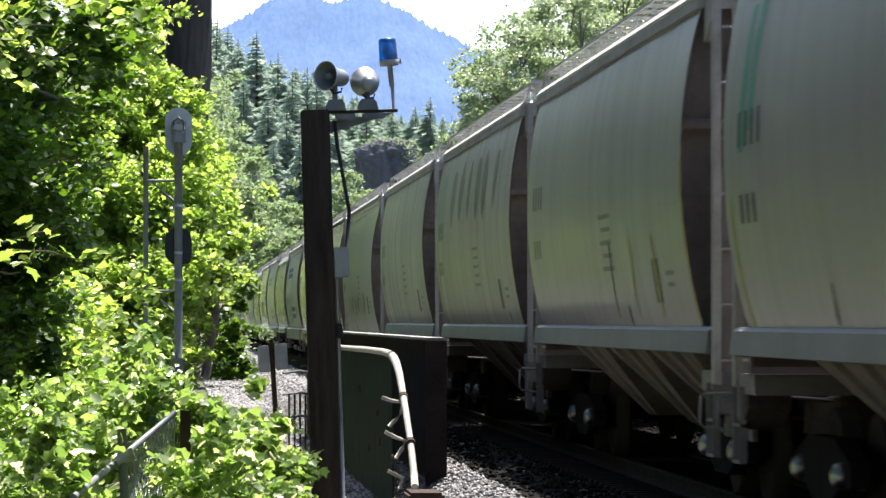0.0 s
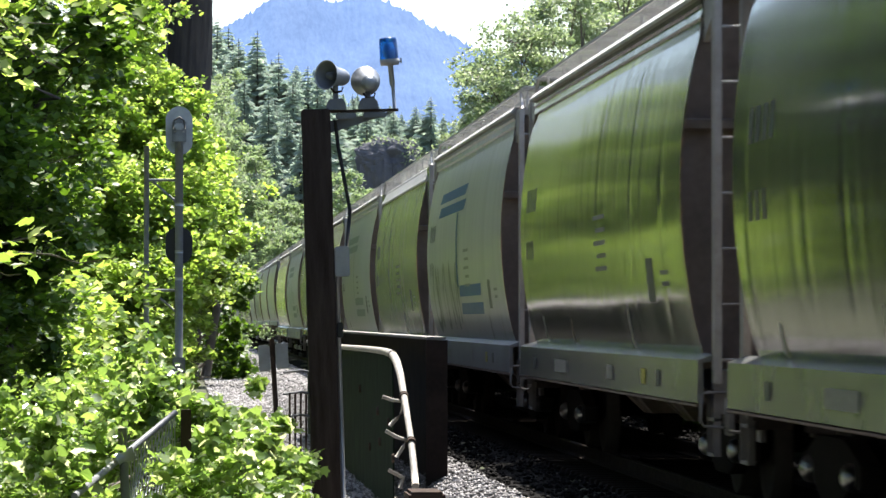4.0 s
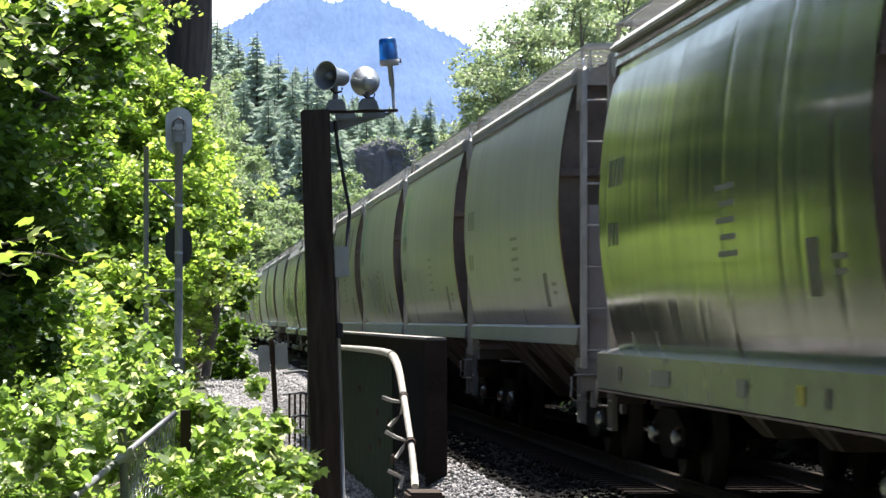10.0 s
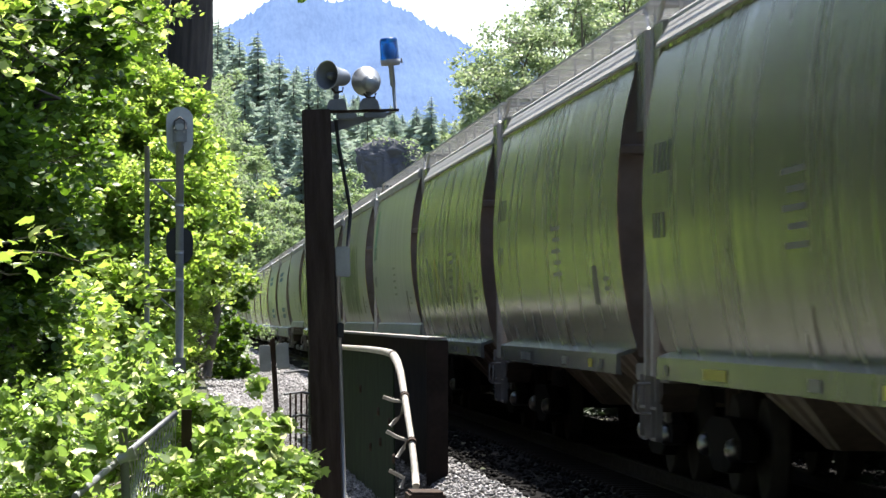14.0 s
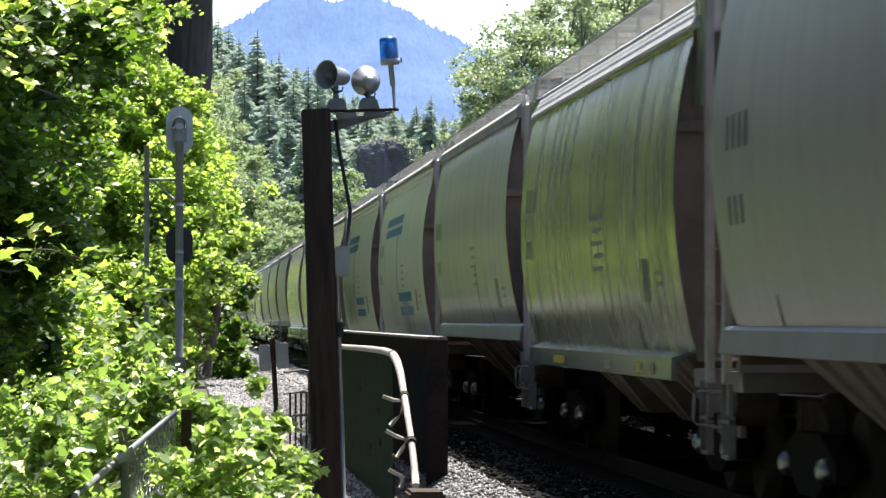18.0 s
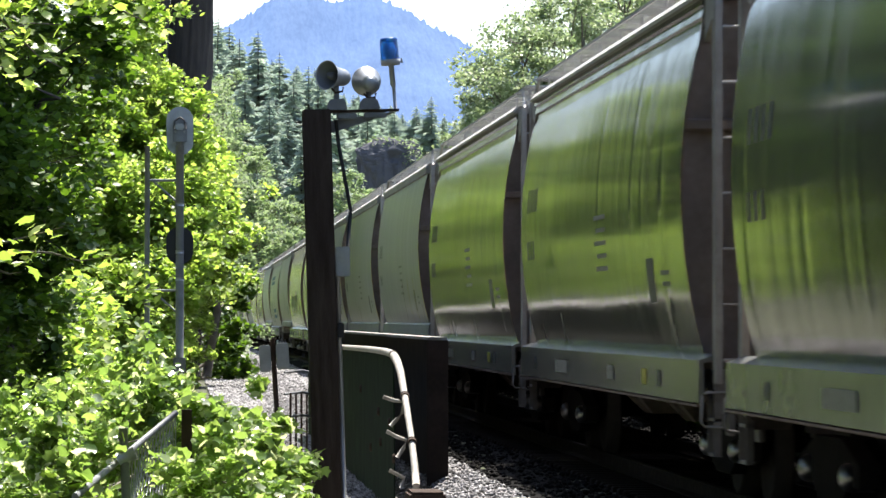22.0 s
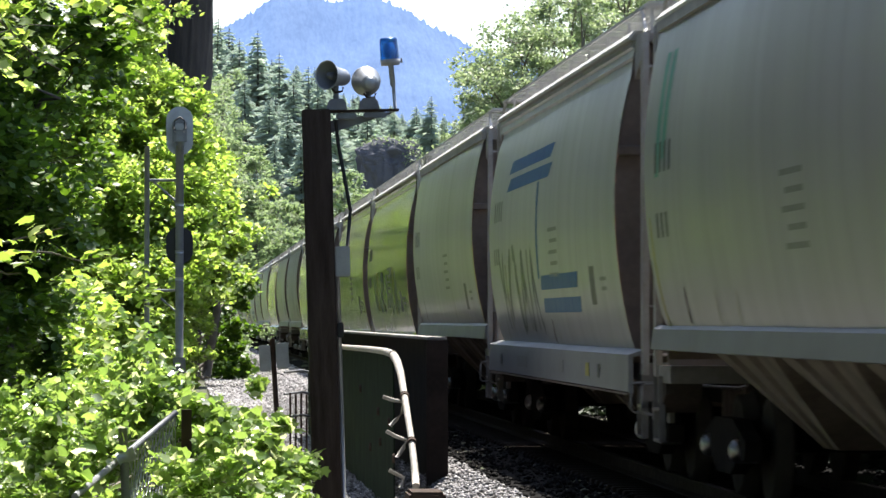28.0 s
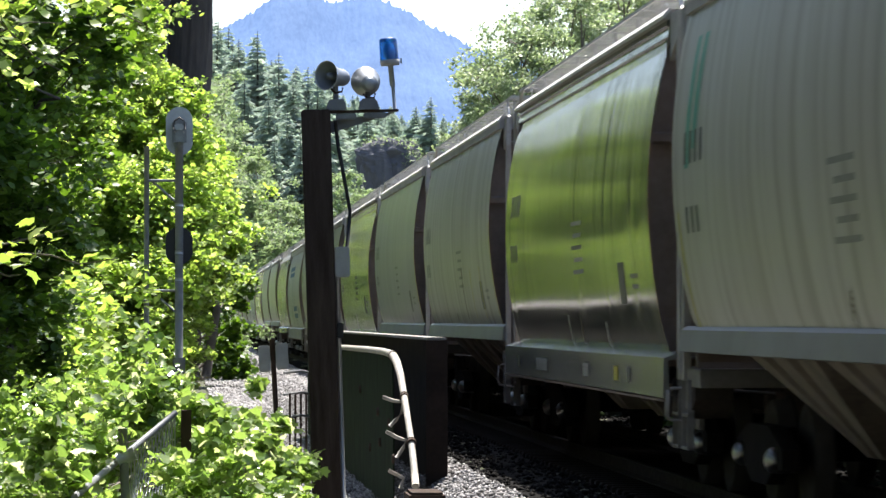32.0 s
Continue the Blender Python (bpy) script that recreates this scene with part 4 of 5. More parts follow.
def marks(car, kind, what, k):
    """Painted marks. u runs from the rear end of the side (0) to its front end (1)."""
    rng = random.Random(k * 7 + 3)
    h = HALF[kind]
    lo = SILL_B if kind == "b" else SILL_A

    def put(u, z, w, hh, m, name="lettering_bar", slant=0.0):
        bar(kind, h - u * 2 * h, z, w, hh, m, car, name, -slant)
    # reporting marks and number near the rear, data block past the middle, placard near the front
    for r, (z, n) in enumerate(((3.02, 4), (2.42, 3))):
        for c in range(n):
            put(0.065 + 0.022 * c, z, 0.16, 0.27 if r == 0 else 0.22, M_MARK)
    for r in range(5):
        put(0.58 + 0.006 * (r % 2), 2.62 - 0.13 * r, 1.0 - 0.2 * (r % 2), 0.045, M_FINE)
    put(0.83, 1.94, 0.46, 0.40, M_MARK, "placard", 0.12)
    put(0.90, 2.0, 0.55, 0.04, M_FINE)
    put(0.90, 1.9, 0.45, 0.04, M_FINE)
    if what in ("stripe", "drips") or (what == "scrawl" and kind == "b"):
        for c, l in ((0, 1.1), (1, 0.95)):
            put(0.070 + 0.030 * c, 3.95 - l / 2, 0.26, l, M_TEAL, "green_stripe", 0.22)
        put(0.035, 2.0, 0.10, 1.0, M_YELLOW, "yellow_streak", -0.1)
    if what in ("blue", "grey"):
        m = M_BLUE if what == "blue" else M_GREYMARK
        for z, s in ((3.56, 0.35), (3.33, 0.35)):
            put(0.355, z, 5.6, 0.16, m, "emblem_bar", s)
        put(0.455, 2.65, 0.24, 1.16, m, "emblem_stem", 0.1)
        for z in (2.02, 1.75):
            put(0.60, z, 4.2, 0.17, m, "emblem_bar", 0.15)
    def at(u):
        return h - u * 2 * h
    if what == "blue" and k % 2 == 0:
        for c in range(7):
            stroke(kind, run_down(rng, at(0.27 + c * 0.02), rng.uniform(1.9, 2.15), 1.4), rng.uniform(0.05, 0.12), M_OCHRE, car, "sprayed_stroke", 0.5)
        for c in range(8):
            stroke(kind, run_down(rng, at(0.52 + c * 0.018), rng.uniform(1.75, 2.0), 1.33), rng.uniform(0.06, 0.16), M_SCRAWL, car, "sprayed_stroke", 0.3)
    elif what == "blue":
        for c in range(6):
            stroke(kind, squiggle(rng, at(0.12 + c * 0.06), 1.95, 0.9, 1.0), rng.uniform(0.08, 0.20), M_SCRAWL, car, "sprayed_stroke", 0.5)
        stroke(kind, run_down(rng, at(0.17), 2.3, 1.45), 0.10, M_OCHRE, car, "sprayed_stroke", 0.5)
    if what == "drips":
        for c in range(6):
            d = rng.uniform(0.4, 0.85)
            y = at(0.26 + c * 0.11 + rng.uniform(-0.02, 0.02))
            stroke(kind, run_down(rng, y, 3.9, 3.7 - d, 12), rng.uniform(0.6, 1.1), M_DRIP, car, "drip_stain", 0.35, True)
    if what == "streaks":
        for c in range(12):
            stroke(kind, run_down(rng, at(0.08 + c * 0.075 + rng.uniform(-0.02, 0.02)), 4.15, 4.0 - rng.uniform(0.5, 2.0)), rng.uniform(0.2, 0.5), M_STREAK, car, "rust_streak", 0.5, True)
    if what in ("scrawl", "lower"):
        tall = 0.5 if what == "lower" else 0.9
        for c in range(9):
            m = (M_SCRAWL, M_SCRAWL, M_GREYMARK, M_SCRAWL, M_YELLOW, M_GREYMARK)[(c + k) % 6]
            stroke(kind, squiggle(rng, at(0.24 + c * 0.062), 1.72 + tall * 0.5, 1.1, tall * rng.uniform(0.6, 1.0)), rng.uniform(0.07, 0.16), m, car, "sprayed_stroke")
    if what == "mural":
        for c in range(8):
            y = at(0.22 + c * 0.065)
            stroke(kind, [(y + 0.12 * math.sin(i * 0.9 + c), 3.35 - 0.2 * i) for i in range(9)], rng.uniform(0.9, 1.3), M_MURAL, car, "sprayed_stroke", 0.2, True)
        for c in range(5):
            stroke(kind, squiggle(rng, at(0.30 + c * 0.09), 2.4, 1.3, 1.3), 0.08, M_SCRAWL, car, "sprayed_stroke")
    if kind == "b" and k % 3 == 1:
        for c in range(3):
            stroke(kind, run_down(rng, at(0.60 + 0.12 * c), 2.35, 1.6), 0.12, M_YELLOW if c else M_RUSTY, car, "chalk_streak", 0.5)
    # rust runs at the foot of the side
    for c in range(3 if k < 46 else 0):
        y = at(rng.uniform(0.1, 0.95))
        stroke(kind, run_down(rng, y, lo + rng.uniform(0.15, 0.45), lo + 0.03), rng.uniform(0.03, 0.09), M_STREAK if c else M_RUSTY, car, "rust_run", -0.7)
    if kind == "b":
        for r in range(3):
            z0, z1 = 1.50 + 0.48 * r, 1.50 + 0.48 * (r + 1)
            y0, y1 = -h + end_in(kind, z0) + 0.02, -h + end_in(kind, z1) + 0.02
            side_patch(kind, -1, [(y0, z0), (y0 + 0.09, z0), (y1 + 0.09, z1), (y1, z1)], M_YELLOW, car, "reflective_strip", n=4)
    if kind in ("a", "c"):
        x = side_x(kind, lo) + 0.161
        for u, w, m in ((0.10, 0.25, M_MARK), (0.30, 1.3, M_FINE), (0.62, 0.5, M_FINE), (0.80, 0.32, M_YELLOW), (0.87, 0.22, M_MARK)):
            y = h - u * 2 * h
            if abs(y) + w / 2 < 6.7:
                part("sill_decal", boxed(-x - 0.003, -x, y - w / 2, y + w / 2, lo - (0.30 if kind == "a" else 0.20), lo - (0.16 if kind == "a" else 0.11)), M_YELLOW if what == "tags" and w > 1 else m, car)


M_OCHRE = mat("faded_yellow_spray", (0.22, 0.20, 0.05), 0.45, color2=(0.14, 0.14, 0.06), scale=6, bump=0.0)
PROTO = {k: build_car(k) for k in "abc"}
TRAIN = []
for k, (t_front, kind, paint, what) in enumerate(CARS):
    src = PROTO[kind]
    car = copy_thing(src, Matrix.Translation((TRACK_X, FRONT_Y, 0)))
    tagged(car, LOOKS[paint] + " covered hopper car " + MARKED[what] , "hopper car", "hopper cars of the train")
    for o in car.children:
        if o.name.split(".")[0] in ("side_sheet", "side_plate", "end_gusset"):
            o.material_slots[0].link = "OBJECT"
            o.material_slots[0].material = PAINTS[paint]
        elif o.name.split(".")[0] == "side_sill" and paint in ("gloss", "olive"):
            o.material_slots[0].link = "OBJECT"
            o.material_slots[0].material = M_SILL_DARK
    marks(car, kind, what, k)
    TRAIN.append((car, t_front, POST[kind] - 0.02))
for src in PROTO.values():
    for o in (*src.children_recursive, src):
        bpy.data.objects.remove(o)


def motions():
    """The train rolls past at a steady speed."""
    for car, t_front, half in TRAIN:
        rows = []
        for t in (0.0, 8.0, 16.0, 24.0, 32.0):
            rows.append((t, pose(TRACK_X, FRONT_Y + half + SPEED * (t_front - t), 0)))
        walk(car, rows)
    # the wind: a sprig that dips, branches that sway a little
    dips = ((0.0, 0.03, 0.10), (3.5, 0.03, 0.12), (7.0, 0.02, 0.10), (8.0, 0.02, 0.0), (8.5, 0.03, -0.01), (9.0, 0.055, -0.05), (9.5, 0.03, 0.05), (10.0, 0.0, 0.06), (10.5, -0.05, -0.07), (11.0, 0.07, -0.03), (11.5, 0.05, 0.06),
            (12.0, 0.055, -0.09), (12.5, 0.03, 0.06), (13.0, 0.05, 0.05), (13.5, 0.15, 0.0), (14.5, 0.05, 0.05), (15.5, 0.0, 0.06), (16.0, 0.0, -0.23), (16.5, 0.04, 0.08), (18.0, 0.03, 0.12), (25.0, 0.03, 0.12), (32.0, 0.03, 0.12))
    walk(SPRIG, [(t, pose(0.79 + dx, 30.0, 4.155 + dz, 0, 90 * dx, 40 * dx)) for t, dx, dz in dips])
    for k, ob in enumerate(BRANCHES):
        home = ob.location.copy()
        walk(ob, [(t / 2, pose(*home, 0.5 * math.sin(0.9 * t + k), 0.7 * math.sin(0.55 * t + 2 * k) + 0.3 * math.sin(1.7 * t), 0.4 * math.cos(0.7 * t + k))) for t in range(0, 65, 2)])


# ---- lineside things ----
def build_post():
    root = tagged(new("warning_post"), "dark creosoted timber post carrying horns and a lamp", "post")
    root.matrix_world = pose(1.42, 37.0, -0.55, 0, -1.7, 0)
    part("timber", boxed(-0.14, 0.14, -0.14, 0.14, 0, 4.21, bevel=0.012), M_TIMBER, root)
    part("conduit", tubed([(0.165, -0.05, 0.0), (0.165, -0.05, 2.55)], 0.022, 8), M_GALV, root, "grey steel conduit")
    part("junction_box", boxed(0.145, 0.29, -0.12, 0.05, 2.55, 2.85, bevel=0.012), M_GALV, root, "small grey steel box")
    part("small_box", boxed(0.145, 0.21, -0.10, 0.0, 1.95, 2.10, bevel=0.01), M_BLACK, root)
    part("cable", tubed([(0.19, -0.05, 4.10), (0.21, -0.06, 3.85), (0.25, -0.06, 3.6), (0.31, -0.06, 3.2), (0.27, -0.05, 2.85)], 0.02, 6), M_BLACK, root)
    part("arm", boxed(0.10, 0.82, -0.05, 0.05, 4.175, 4.20), M_DARK, root)
    part("arm_channel", boxed(0.20, 0.40, -0.045, 0.04, 4.11, 4.170, bevel=0.01), M_GALV_DULL, root)
    part("arm_channel", boxed(0.47, 0.70, -0.045, 0.04, 4.115, 4.170, bevel=0.01), M_GALV_DULL, root)
    part("arm_brace", prism(bmesh.new(), [(0.145, 4.10), (0.145, 3.98), (0.78, 4.165), (0.78, 4.172), (0.72, 4.172)], 0.05, 0.07), M_GALV_DULL, root)
    for n, (x, z, yaw, pitch) in enumerate(((0.205, 4.535, 137, 4), (0.525, 4.47, 6, 8))):
        part("horn_base", prism(bmesh.new(), [(x - 0.10, 4.20), (x + 0.10, 4.20), (x + 0.088, 4.275), (x + 0.06, 4.31), (x - 0.06, 4.31), (x - 0.088, 4.275)], -0.09, 0.09), M_GALV_DULL, root)
        part("horn_stem", tubed([(x, 0, 4.29), (x, 0.0, z - 0.05)], 0.028, 8), M_GALV_DULL, root)
        m = Matrix.Translation((x, 0, z)) @ Matrix.Rotation(radians(yaw), 4, "Z") @ Matrix.Rotation(radians(-90 + pitch), 4, "X")
        bell = [(0.0, -0.17), (0.045, -0.168), (0.062, -0.155), (0.066, -0.135), (0.078, -0.13), (0.085, -0.10), (0.090, -0.03), (0.105, 0.04), (0.130, 0.10), (0.144, 0.135), (0.149, 0.14), (0.140, 0.137), (0.118, 0.09), (0.09, 0.04), (0.06, 0.0), (0.0, 0.0)]
        part("horn_bell", lathe(bmesh.new(), bell, m, 28), M_GALV, root, "grey metal horn loudspeaker")
        # Added darker cone inside the bell, standing for the shade in its mouth.
        part("horn_throat", lathe(bmesh.new(), [(0.0, 0.005), (0.058, 0.006), (0.088, 0.046), (0.116, 0.096), (0.136, 0.132)], m, 28), M_GALV_DULL, root)
        part("horn_bracket", tubed([(x - 0.05, -0.03, z - 0.11), (x - 0.01, -0.03, z - 0.16), (x + 0.06, -0.03, z - 0.15), (x + 0.07, -0.03, z - 0.11)], 0.012, 6), M_DARK, root)
        part("horn_core", lathe(bmesh.new(), [(0.0, 0.12), (0.03, 0.11), (0.04, 0.06), (0.04, 0.0)], m, 14), M_GALV_DULL, root)
    part("lamp_stem", tubed([(0.785, 0, 4.20), (0.775, 0, 4.42), (0.77, 0, 4.44), (0.755, 0, 4.64)], [0.018, 0.018, 0.028, 0.028], 10), M_GALV, root)
    m = Matrix.Translation((0.752, 0, 4.635)) @ Matrix.Rotation(radians(-3), 4, "Y")
    part("lamp_base", lathe(bmesh.new(), [(0.0, 0), (0.092, 0.0), (0.098, 0.055), (0.0, 0.055)], m, 20), M_POST, root, "pale grey lamp base")
    part("lamp_core", lathe(bmesh.new(), [(0.0, 0.06), (0.03, 0.06), (0.045, 0.14), (0.03, 0.22), (0.0, 0.22)], m, 12), M_GALV, root)
    part("lens_clip", tubed([m @ Vector((0.095, -0.03, 0.03)), m @ Vector((0.112, -0.03, 0.01)), m @ Vector((0.11, -0.03, 0.06))], 0.008, 6), M_GALV, root)
    lens = part("lamp_lens", lathe(bmesh.new(), [(0.094, 0.056), (0.092, 0.10), (0.09, 0.23), (0.086, 0.258), (0.074, 0.27), (0.0, 0.274)], m, 20), M_BLUE_LENS, root, "blue plastic lamp lens")
    return root


def blue_lens():
    m = bpy.data.materials.new("blue_plastic")
    m.use_nodes = True
    p = m.node_tree.nodes["Principled BSDF"]
    p.inputs["Base Color"].default_value = (0.01, 0.26, 1.0, 1)
    p.inputs["Roughness"].default_value = 0.2
    p.inputs["Transmission Weight"].default_value = 0.85
    return m


M_BLUE_LENS = blue_lens()
build_post()


def oval(bm, w, h, y0, y1):
    """A plate with round ends, w wide and h high, upright across the view."""
    o, r = [], w / 2
    for k in range(33):
        a = math.pi * k / 16
        o.append((r * math.cos(a), r * math.sin(a) + (h / 2 - r if math.sin(a) > 1e-6 or k in (0, 16) else -(h / 2 - r))))
    o = [p for i, p in enumerate(o) if i < 32]
    return prism(bm, o, y0, y1)


def build_signal():
    root = tagged(new("railway_signal"), "grey steel signal mast with two oval heads and a ladder", "signal")
    root.location = (-0.11, 83.0, -0.5)
    part("mast", tubed([(0, 0, 0), (0, 0, 6.36)], 0.092, 14), M_GALV_DULL, root)
    part("foot", boxed(-0.14, 0.14, -0.14, 0.14, 0.9, 1.25, bevel=0.02), M_GALV_DULL, root)
    top = part("upper_head", oval(bmesh.new(), 0.60, 1.08, 0.10, 0.13), M_GALV, root, "light grey oval signal back plate")
    top.location = (0.0, 0.0, 6.27)
    part("lamp_housing", boxed(-0.16, 0.16, -0.16, 0.10, 5.94, 6.54, bevel=0.08), M_GALV_DULL, root)
    part("lamp_hood", tubed([(-0.13, -0.19, 6.30), (-0.11, -0.19, 6.48), (0, -0.19, 6.56), (0.11, -0.19, 6.48), (0.13, -0.19, 6.30)], 0.022, 6), M_BLACK, root)
    part("cable_gland", boxed(-0.10, 0.10, -0.20, -0.15, 6.28, 6.42, bevel=0.03), M_GALV, root)
    part("mast_cap", boxed(-0.12, 0.12, -0.14, 0.10, 6.22, 6.26, bevel=0.01), M_POST, root, "pale sunlit bracket")
    low = part("lower_head", oval(bmesh.new(), 0.60, 0.84, 0.10, 0.13), M_BLACK, root, "black oval signal back plate")
    low.location = (0.0, 0.0, 3.73)
    for z in (3.55, 2.95, 4.6):
        part("clamp", tubed([(0, 0, z), (0, 0, z + 0.07)], 0.095, 12), M_GALV, root)
    lad = part("ladder", tubed([(-0.72, 0.0, 0.4), (-0.72, 0.0, 5.93)], 0.058, 8), M_GALV_DULL, root)
    part("ladder_stile", tubed([(-0.70, 0.32, 0.4), (-0.70, 0.32, 5.93)], 0.03, 8), M_GALV_DULL, root)
    for k in range(16):
        z = 0.55 + 0.34 * k
        part("rung", tubed([(-0.72, 0, z), (-0.70, 0.32, z)], 0.012, 6), M_GALV_DULL, root)
    for z in (5.17, 2.73):
        part("stay", tubed([(-0.74, 0, z), (0, 0, z)], 0.035, 6), M_GALV_DULL, root)
        part("brace", tubed([(-0.58, 0, z - 0.03), (-0.06, 0, z - 0.48)], 0.03, 6), M_GALV_DULL, root)
    return root


build_signal()


def build_green_girder():
    """A plate girder along the line: green web, cream flange that sweeps down at its end."""
    root = tagged(new("bridge_girder"), "green plate girder with a cream flange swept down at its end", "girder")
    root.location = (2.48, 0, 0)
    path = [(75.0, 1.14), (60.0, 1.15), (50.6, 1.185), (46.3, 1.19), (44.8, 1.175), (44.2, 1.14), (43.6, 1.08), (43.0, 0.97), (42.05, 0.67), (41.4, 0.44), (40.9, 0.266), (40.3, -0.05), (40.1, -0.2)]
    web = [(75.0, 1.13), (60.0, 1.14), (50.6, 1.17), (46.3, 1.175), (44.8, 1.15), (44.5, 1.0), (44.3, 0.2), (44.2, -1.3), (75.0, -1.3)]
    part("web", prism(bmesh.new(), web, -0.008, 0.008, axis="x"), M_GREEN, root, "flaking green painted plate")
    part("flange", tubed([(0, y, z) for y, z in path], [0.040, 0.040, 0.042, 0.044, 0.048, 0.050, 0.048, 0.044, 0.038, 0.036, 0.036, 0.040, 0.040], 12), M_CREAM, root, "cream painted rounded steel flange")
    for y, z in ((44.5, 1.16), (42.2, 0.72), (40.85, 0.25)):
        part("collar", tubed([(0, y + 0.03, z + 0.012), (0, y - 0.03, z - 0.012)], 0.052, 12), M_DARK, root)
    part("shoe", boxed(-0.16, 0.22, 38.6, 39.5, -0.50, -0.20, bevel=0.03), M_DARK, root)
    for y, z in ((47.5, 0.42), (47.0, 0.05), (45.0, 0.35), (52.3, 0.62), (49.5, -0.1), (44.0, -0.05)):
        m = Matrix.Translation((-0.012, y, z)) @ Matrix.Rotation(-math.pi / 2, 4, "Y")
        part("bolt_plate", lathe(bmesh.new(), [(0.0, 0.03), (0.05, 0.03), (0.06, 0.0)], m, 10), M_DARK, root)
    # bent hand irons at the end of the girder
    for pts in ([(-0.24, 42.3, 0.712), (-0.12, 42.3, 0.67), (-0.005, 42.3, 0.655), (-0.017, 42.3, 0.534), (-0.08, 42.3, 0.46), (-0.158, 42.3, 0.381)], [(-0.256, 41.3, 0.353), (-0.14, 41.3, 0.29), (-0.032, 41.3, 0.253), (-0.063, 41.3, 0.172), (-0.138, 41.3, 0.06)], [(-0.258, 40.7, -0.053), (-0.098, 40.7, -0.139), (-0.13, 40.7, -0.25)]):
        part("hand_iron", tubed(pts, 0.022, 8), M_CREAM, root, "bent cream painted hand iron")
    return root


def build_dark_girder():
    root = tagged(new("bridge_girder"), "dark rusty plate girder with a pale sunlit top", "girder")
    root.location = (3.03, 0, 0)
    part("web", boxed(-0.01, 0.01, 45.0, 82.0, -1.2, 1.34), M_SOOT, root)
    part("top_flange", boxed(-0.12, 0.12, 44.9, 82.0, 1.34, 1.375, bevel=0.006), M_SUNTOP, root, "steel flange coloured pale for the sun on it")
    part("end_plate", boxed(-0.13, 0.13, 44.86, 44.895, -1.2, 1.335), M_SOOT, root)
    return root


M_SOOT = mat("sooty_steel", (0.020, 0.016, 0.015), 0.95, color2=(0.045, 0.033, 0.028), scale=2, fine=20, bump=0.3)
M_SOOT.node_tree.nodes["Principled BSDF"].inputs["Specular IOR Level"].default_value = 0.1
# Flange much paler than the web: the sun along its top is in the colour.
M_SUNTOP = mat("sunlit_pale_steel", (0.42, 0.40, 0.385), 0.8, color2=(0.16, 0.145, 0.135), scale=5, fine=30, bump=0.3)
build_green_girder()
build_dark_girder()


def build_lineside_box():
    root = tagged(new("lineside_box"), "two pale grey plates on a leaning dark pole in the gravel", "sign")
    root.matrix_world = pose(1.66, 66.0, -0.65, 0, -3.5, 0)
    part("pole", tubed([(0, 0, 0), (0, 0, 1.90)], 0.045, 8), M_DARK, root)
    part("plate", boxed(-0.25, -0.05, -0.08, 0.06, 1.33, 1.80, bevel=0.02), M_PLATE, root)
    part("plate", boxed(0.05, 0.27, -0.08, 0.06, 1.36, 1.82, bevel=0.02), M_PLATE, root)
    return root


M_PLATE = mat("pale_grey_paint", (0.42, 0.41, 0.39), 0.7, color2=(0.30, 0.29, 0.27), scale=5)
build_lineside_box()


def build_pipe_rack():
    root = tagged(new("pipe_railing"), "low dark pipe railing standing in the gravel", "railing")
    root.location = (1.95, 62.0, -0.75)
    for k in range(5):
        x = -0.20 + 0.10 * k
        part("post", tubed([(x, 0.3 * k, 0), (x, 0.3 * k, 1.12)], 0.02, 6), M_DARK, root)
    for z in (0.72, 1.10, 1.46):
        part("rail", tubed([(-0.30, 0, z), (0.0, 0.4, z + 0.03), (0.24, 1.2, z - 0.03)], 0.022, 6), M_GALV_DULL, root)
    return root


build_pipe_rack()


def build_fence():
    root = tagged(new("chain_link_fence"), "grey steel pipe fence with wire netting, half buried in brambles", "fence")
    root.location = (0, 0, 0)
    a, b = Vector((-0.84, 29.0, 0.22)), Vector((-0.08, 33.5, 0.75))
    part("top_pipe", tubed([a, a.lerp(b, 0.5), b], 0.028, 10), M_GALV_DULL, root)
    part("post", tubed([(-0.44, 30.6, -0.6), (-0.50, 30.6, 0.70)], 0.038, 10), M_GALV_DULL, root)
    part("post", tubed([(0.02, 33.5, -0.6), (0.02, 33.5, 0.78)], 0.05, 10), M_DARK, root)
    part("clamp", tubed([(-0.54, 30.6, 0.44), (-0.40, 30.6, 0.50)], 0.055, 10), M_GALV, root)
    bm = bmesh.new()
    c = Vector((-0.46, 31.2, 0.45))
    for k in range(14):
        p = c.lerp(b, k / 13)
        q = c.lerp(b, min(1, k / 13 + 0.35))
        tube(bm, [p, Vector((q.x, q.y, p.z - 0.75))], 0.006, 4)
        q = c.lerp(b, max(0, k / 13 - 0.35))
        tube(bm, [p, Vector((q.x, q.y, p.z - 0.75))], 0.006, 4)
    part("wire_netting", bm, M_GALV, root)
    return root


build_fence()


# ---- trees and brambles ----
M_DIM = leafy("dim_added_foliage", (0.035, 0.05, 0.035), (0.06, 0.08, 0.06), 0.15, 0.7, (0.9, 1.0, 0.6))

def clump_wall(seed, n, x0, x1, y0, y1, z0, z1, r0, r1, keep=None):
    rng = random.Random(seed)
    out = []
    while len(out) < n:
        c = (rng.uniform(x0, x1), rng.uniform(y0, y1), rng.uniform(z0, z1), rng.uniform(r0, r1))
        if keep is None or keep(c):
            out.append(c)
    return out


EDGE_E = (-0.02, -0.005, 0.0025, 0.010, 0.0177, 0.0252, 0.0403, 0.0508, 0.0606, 0.0690, 0.0765)
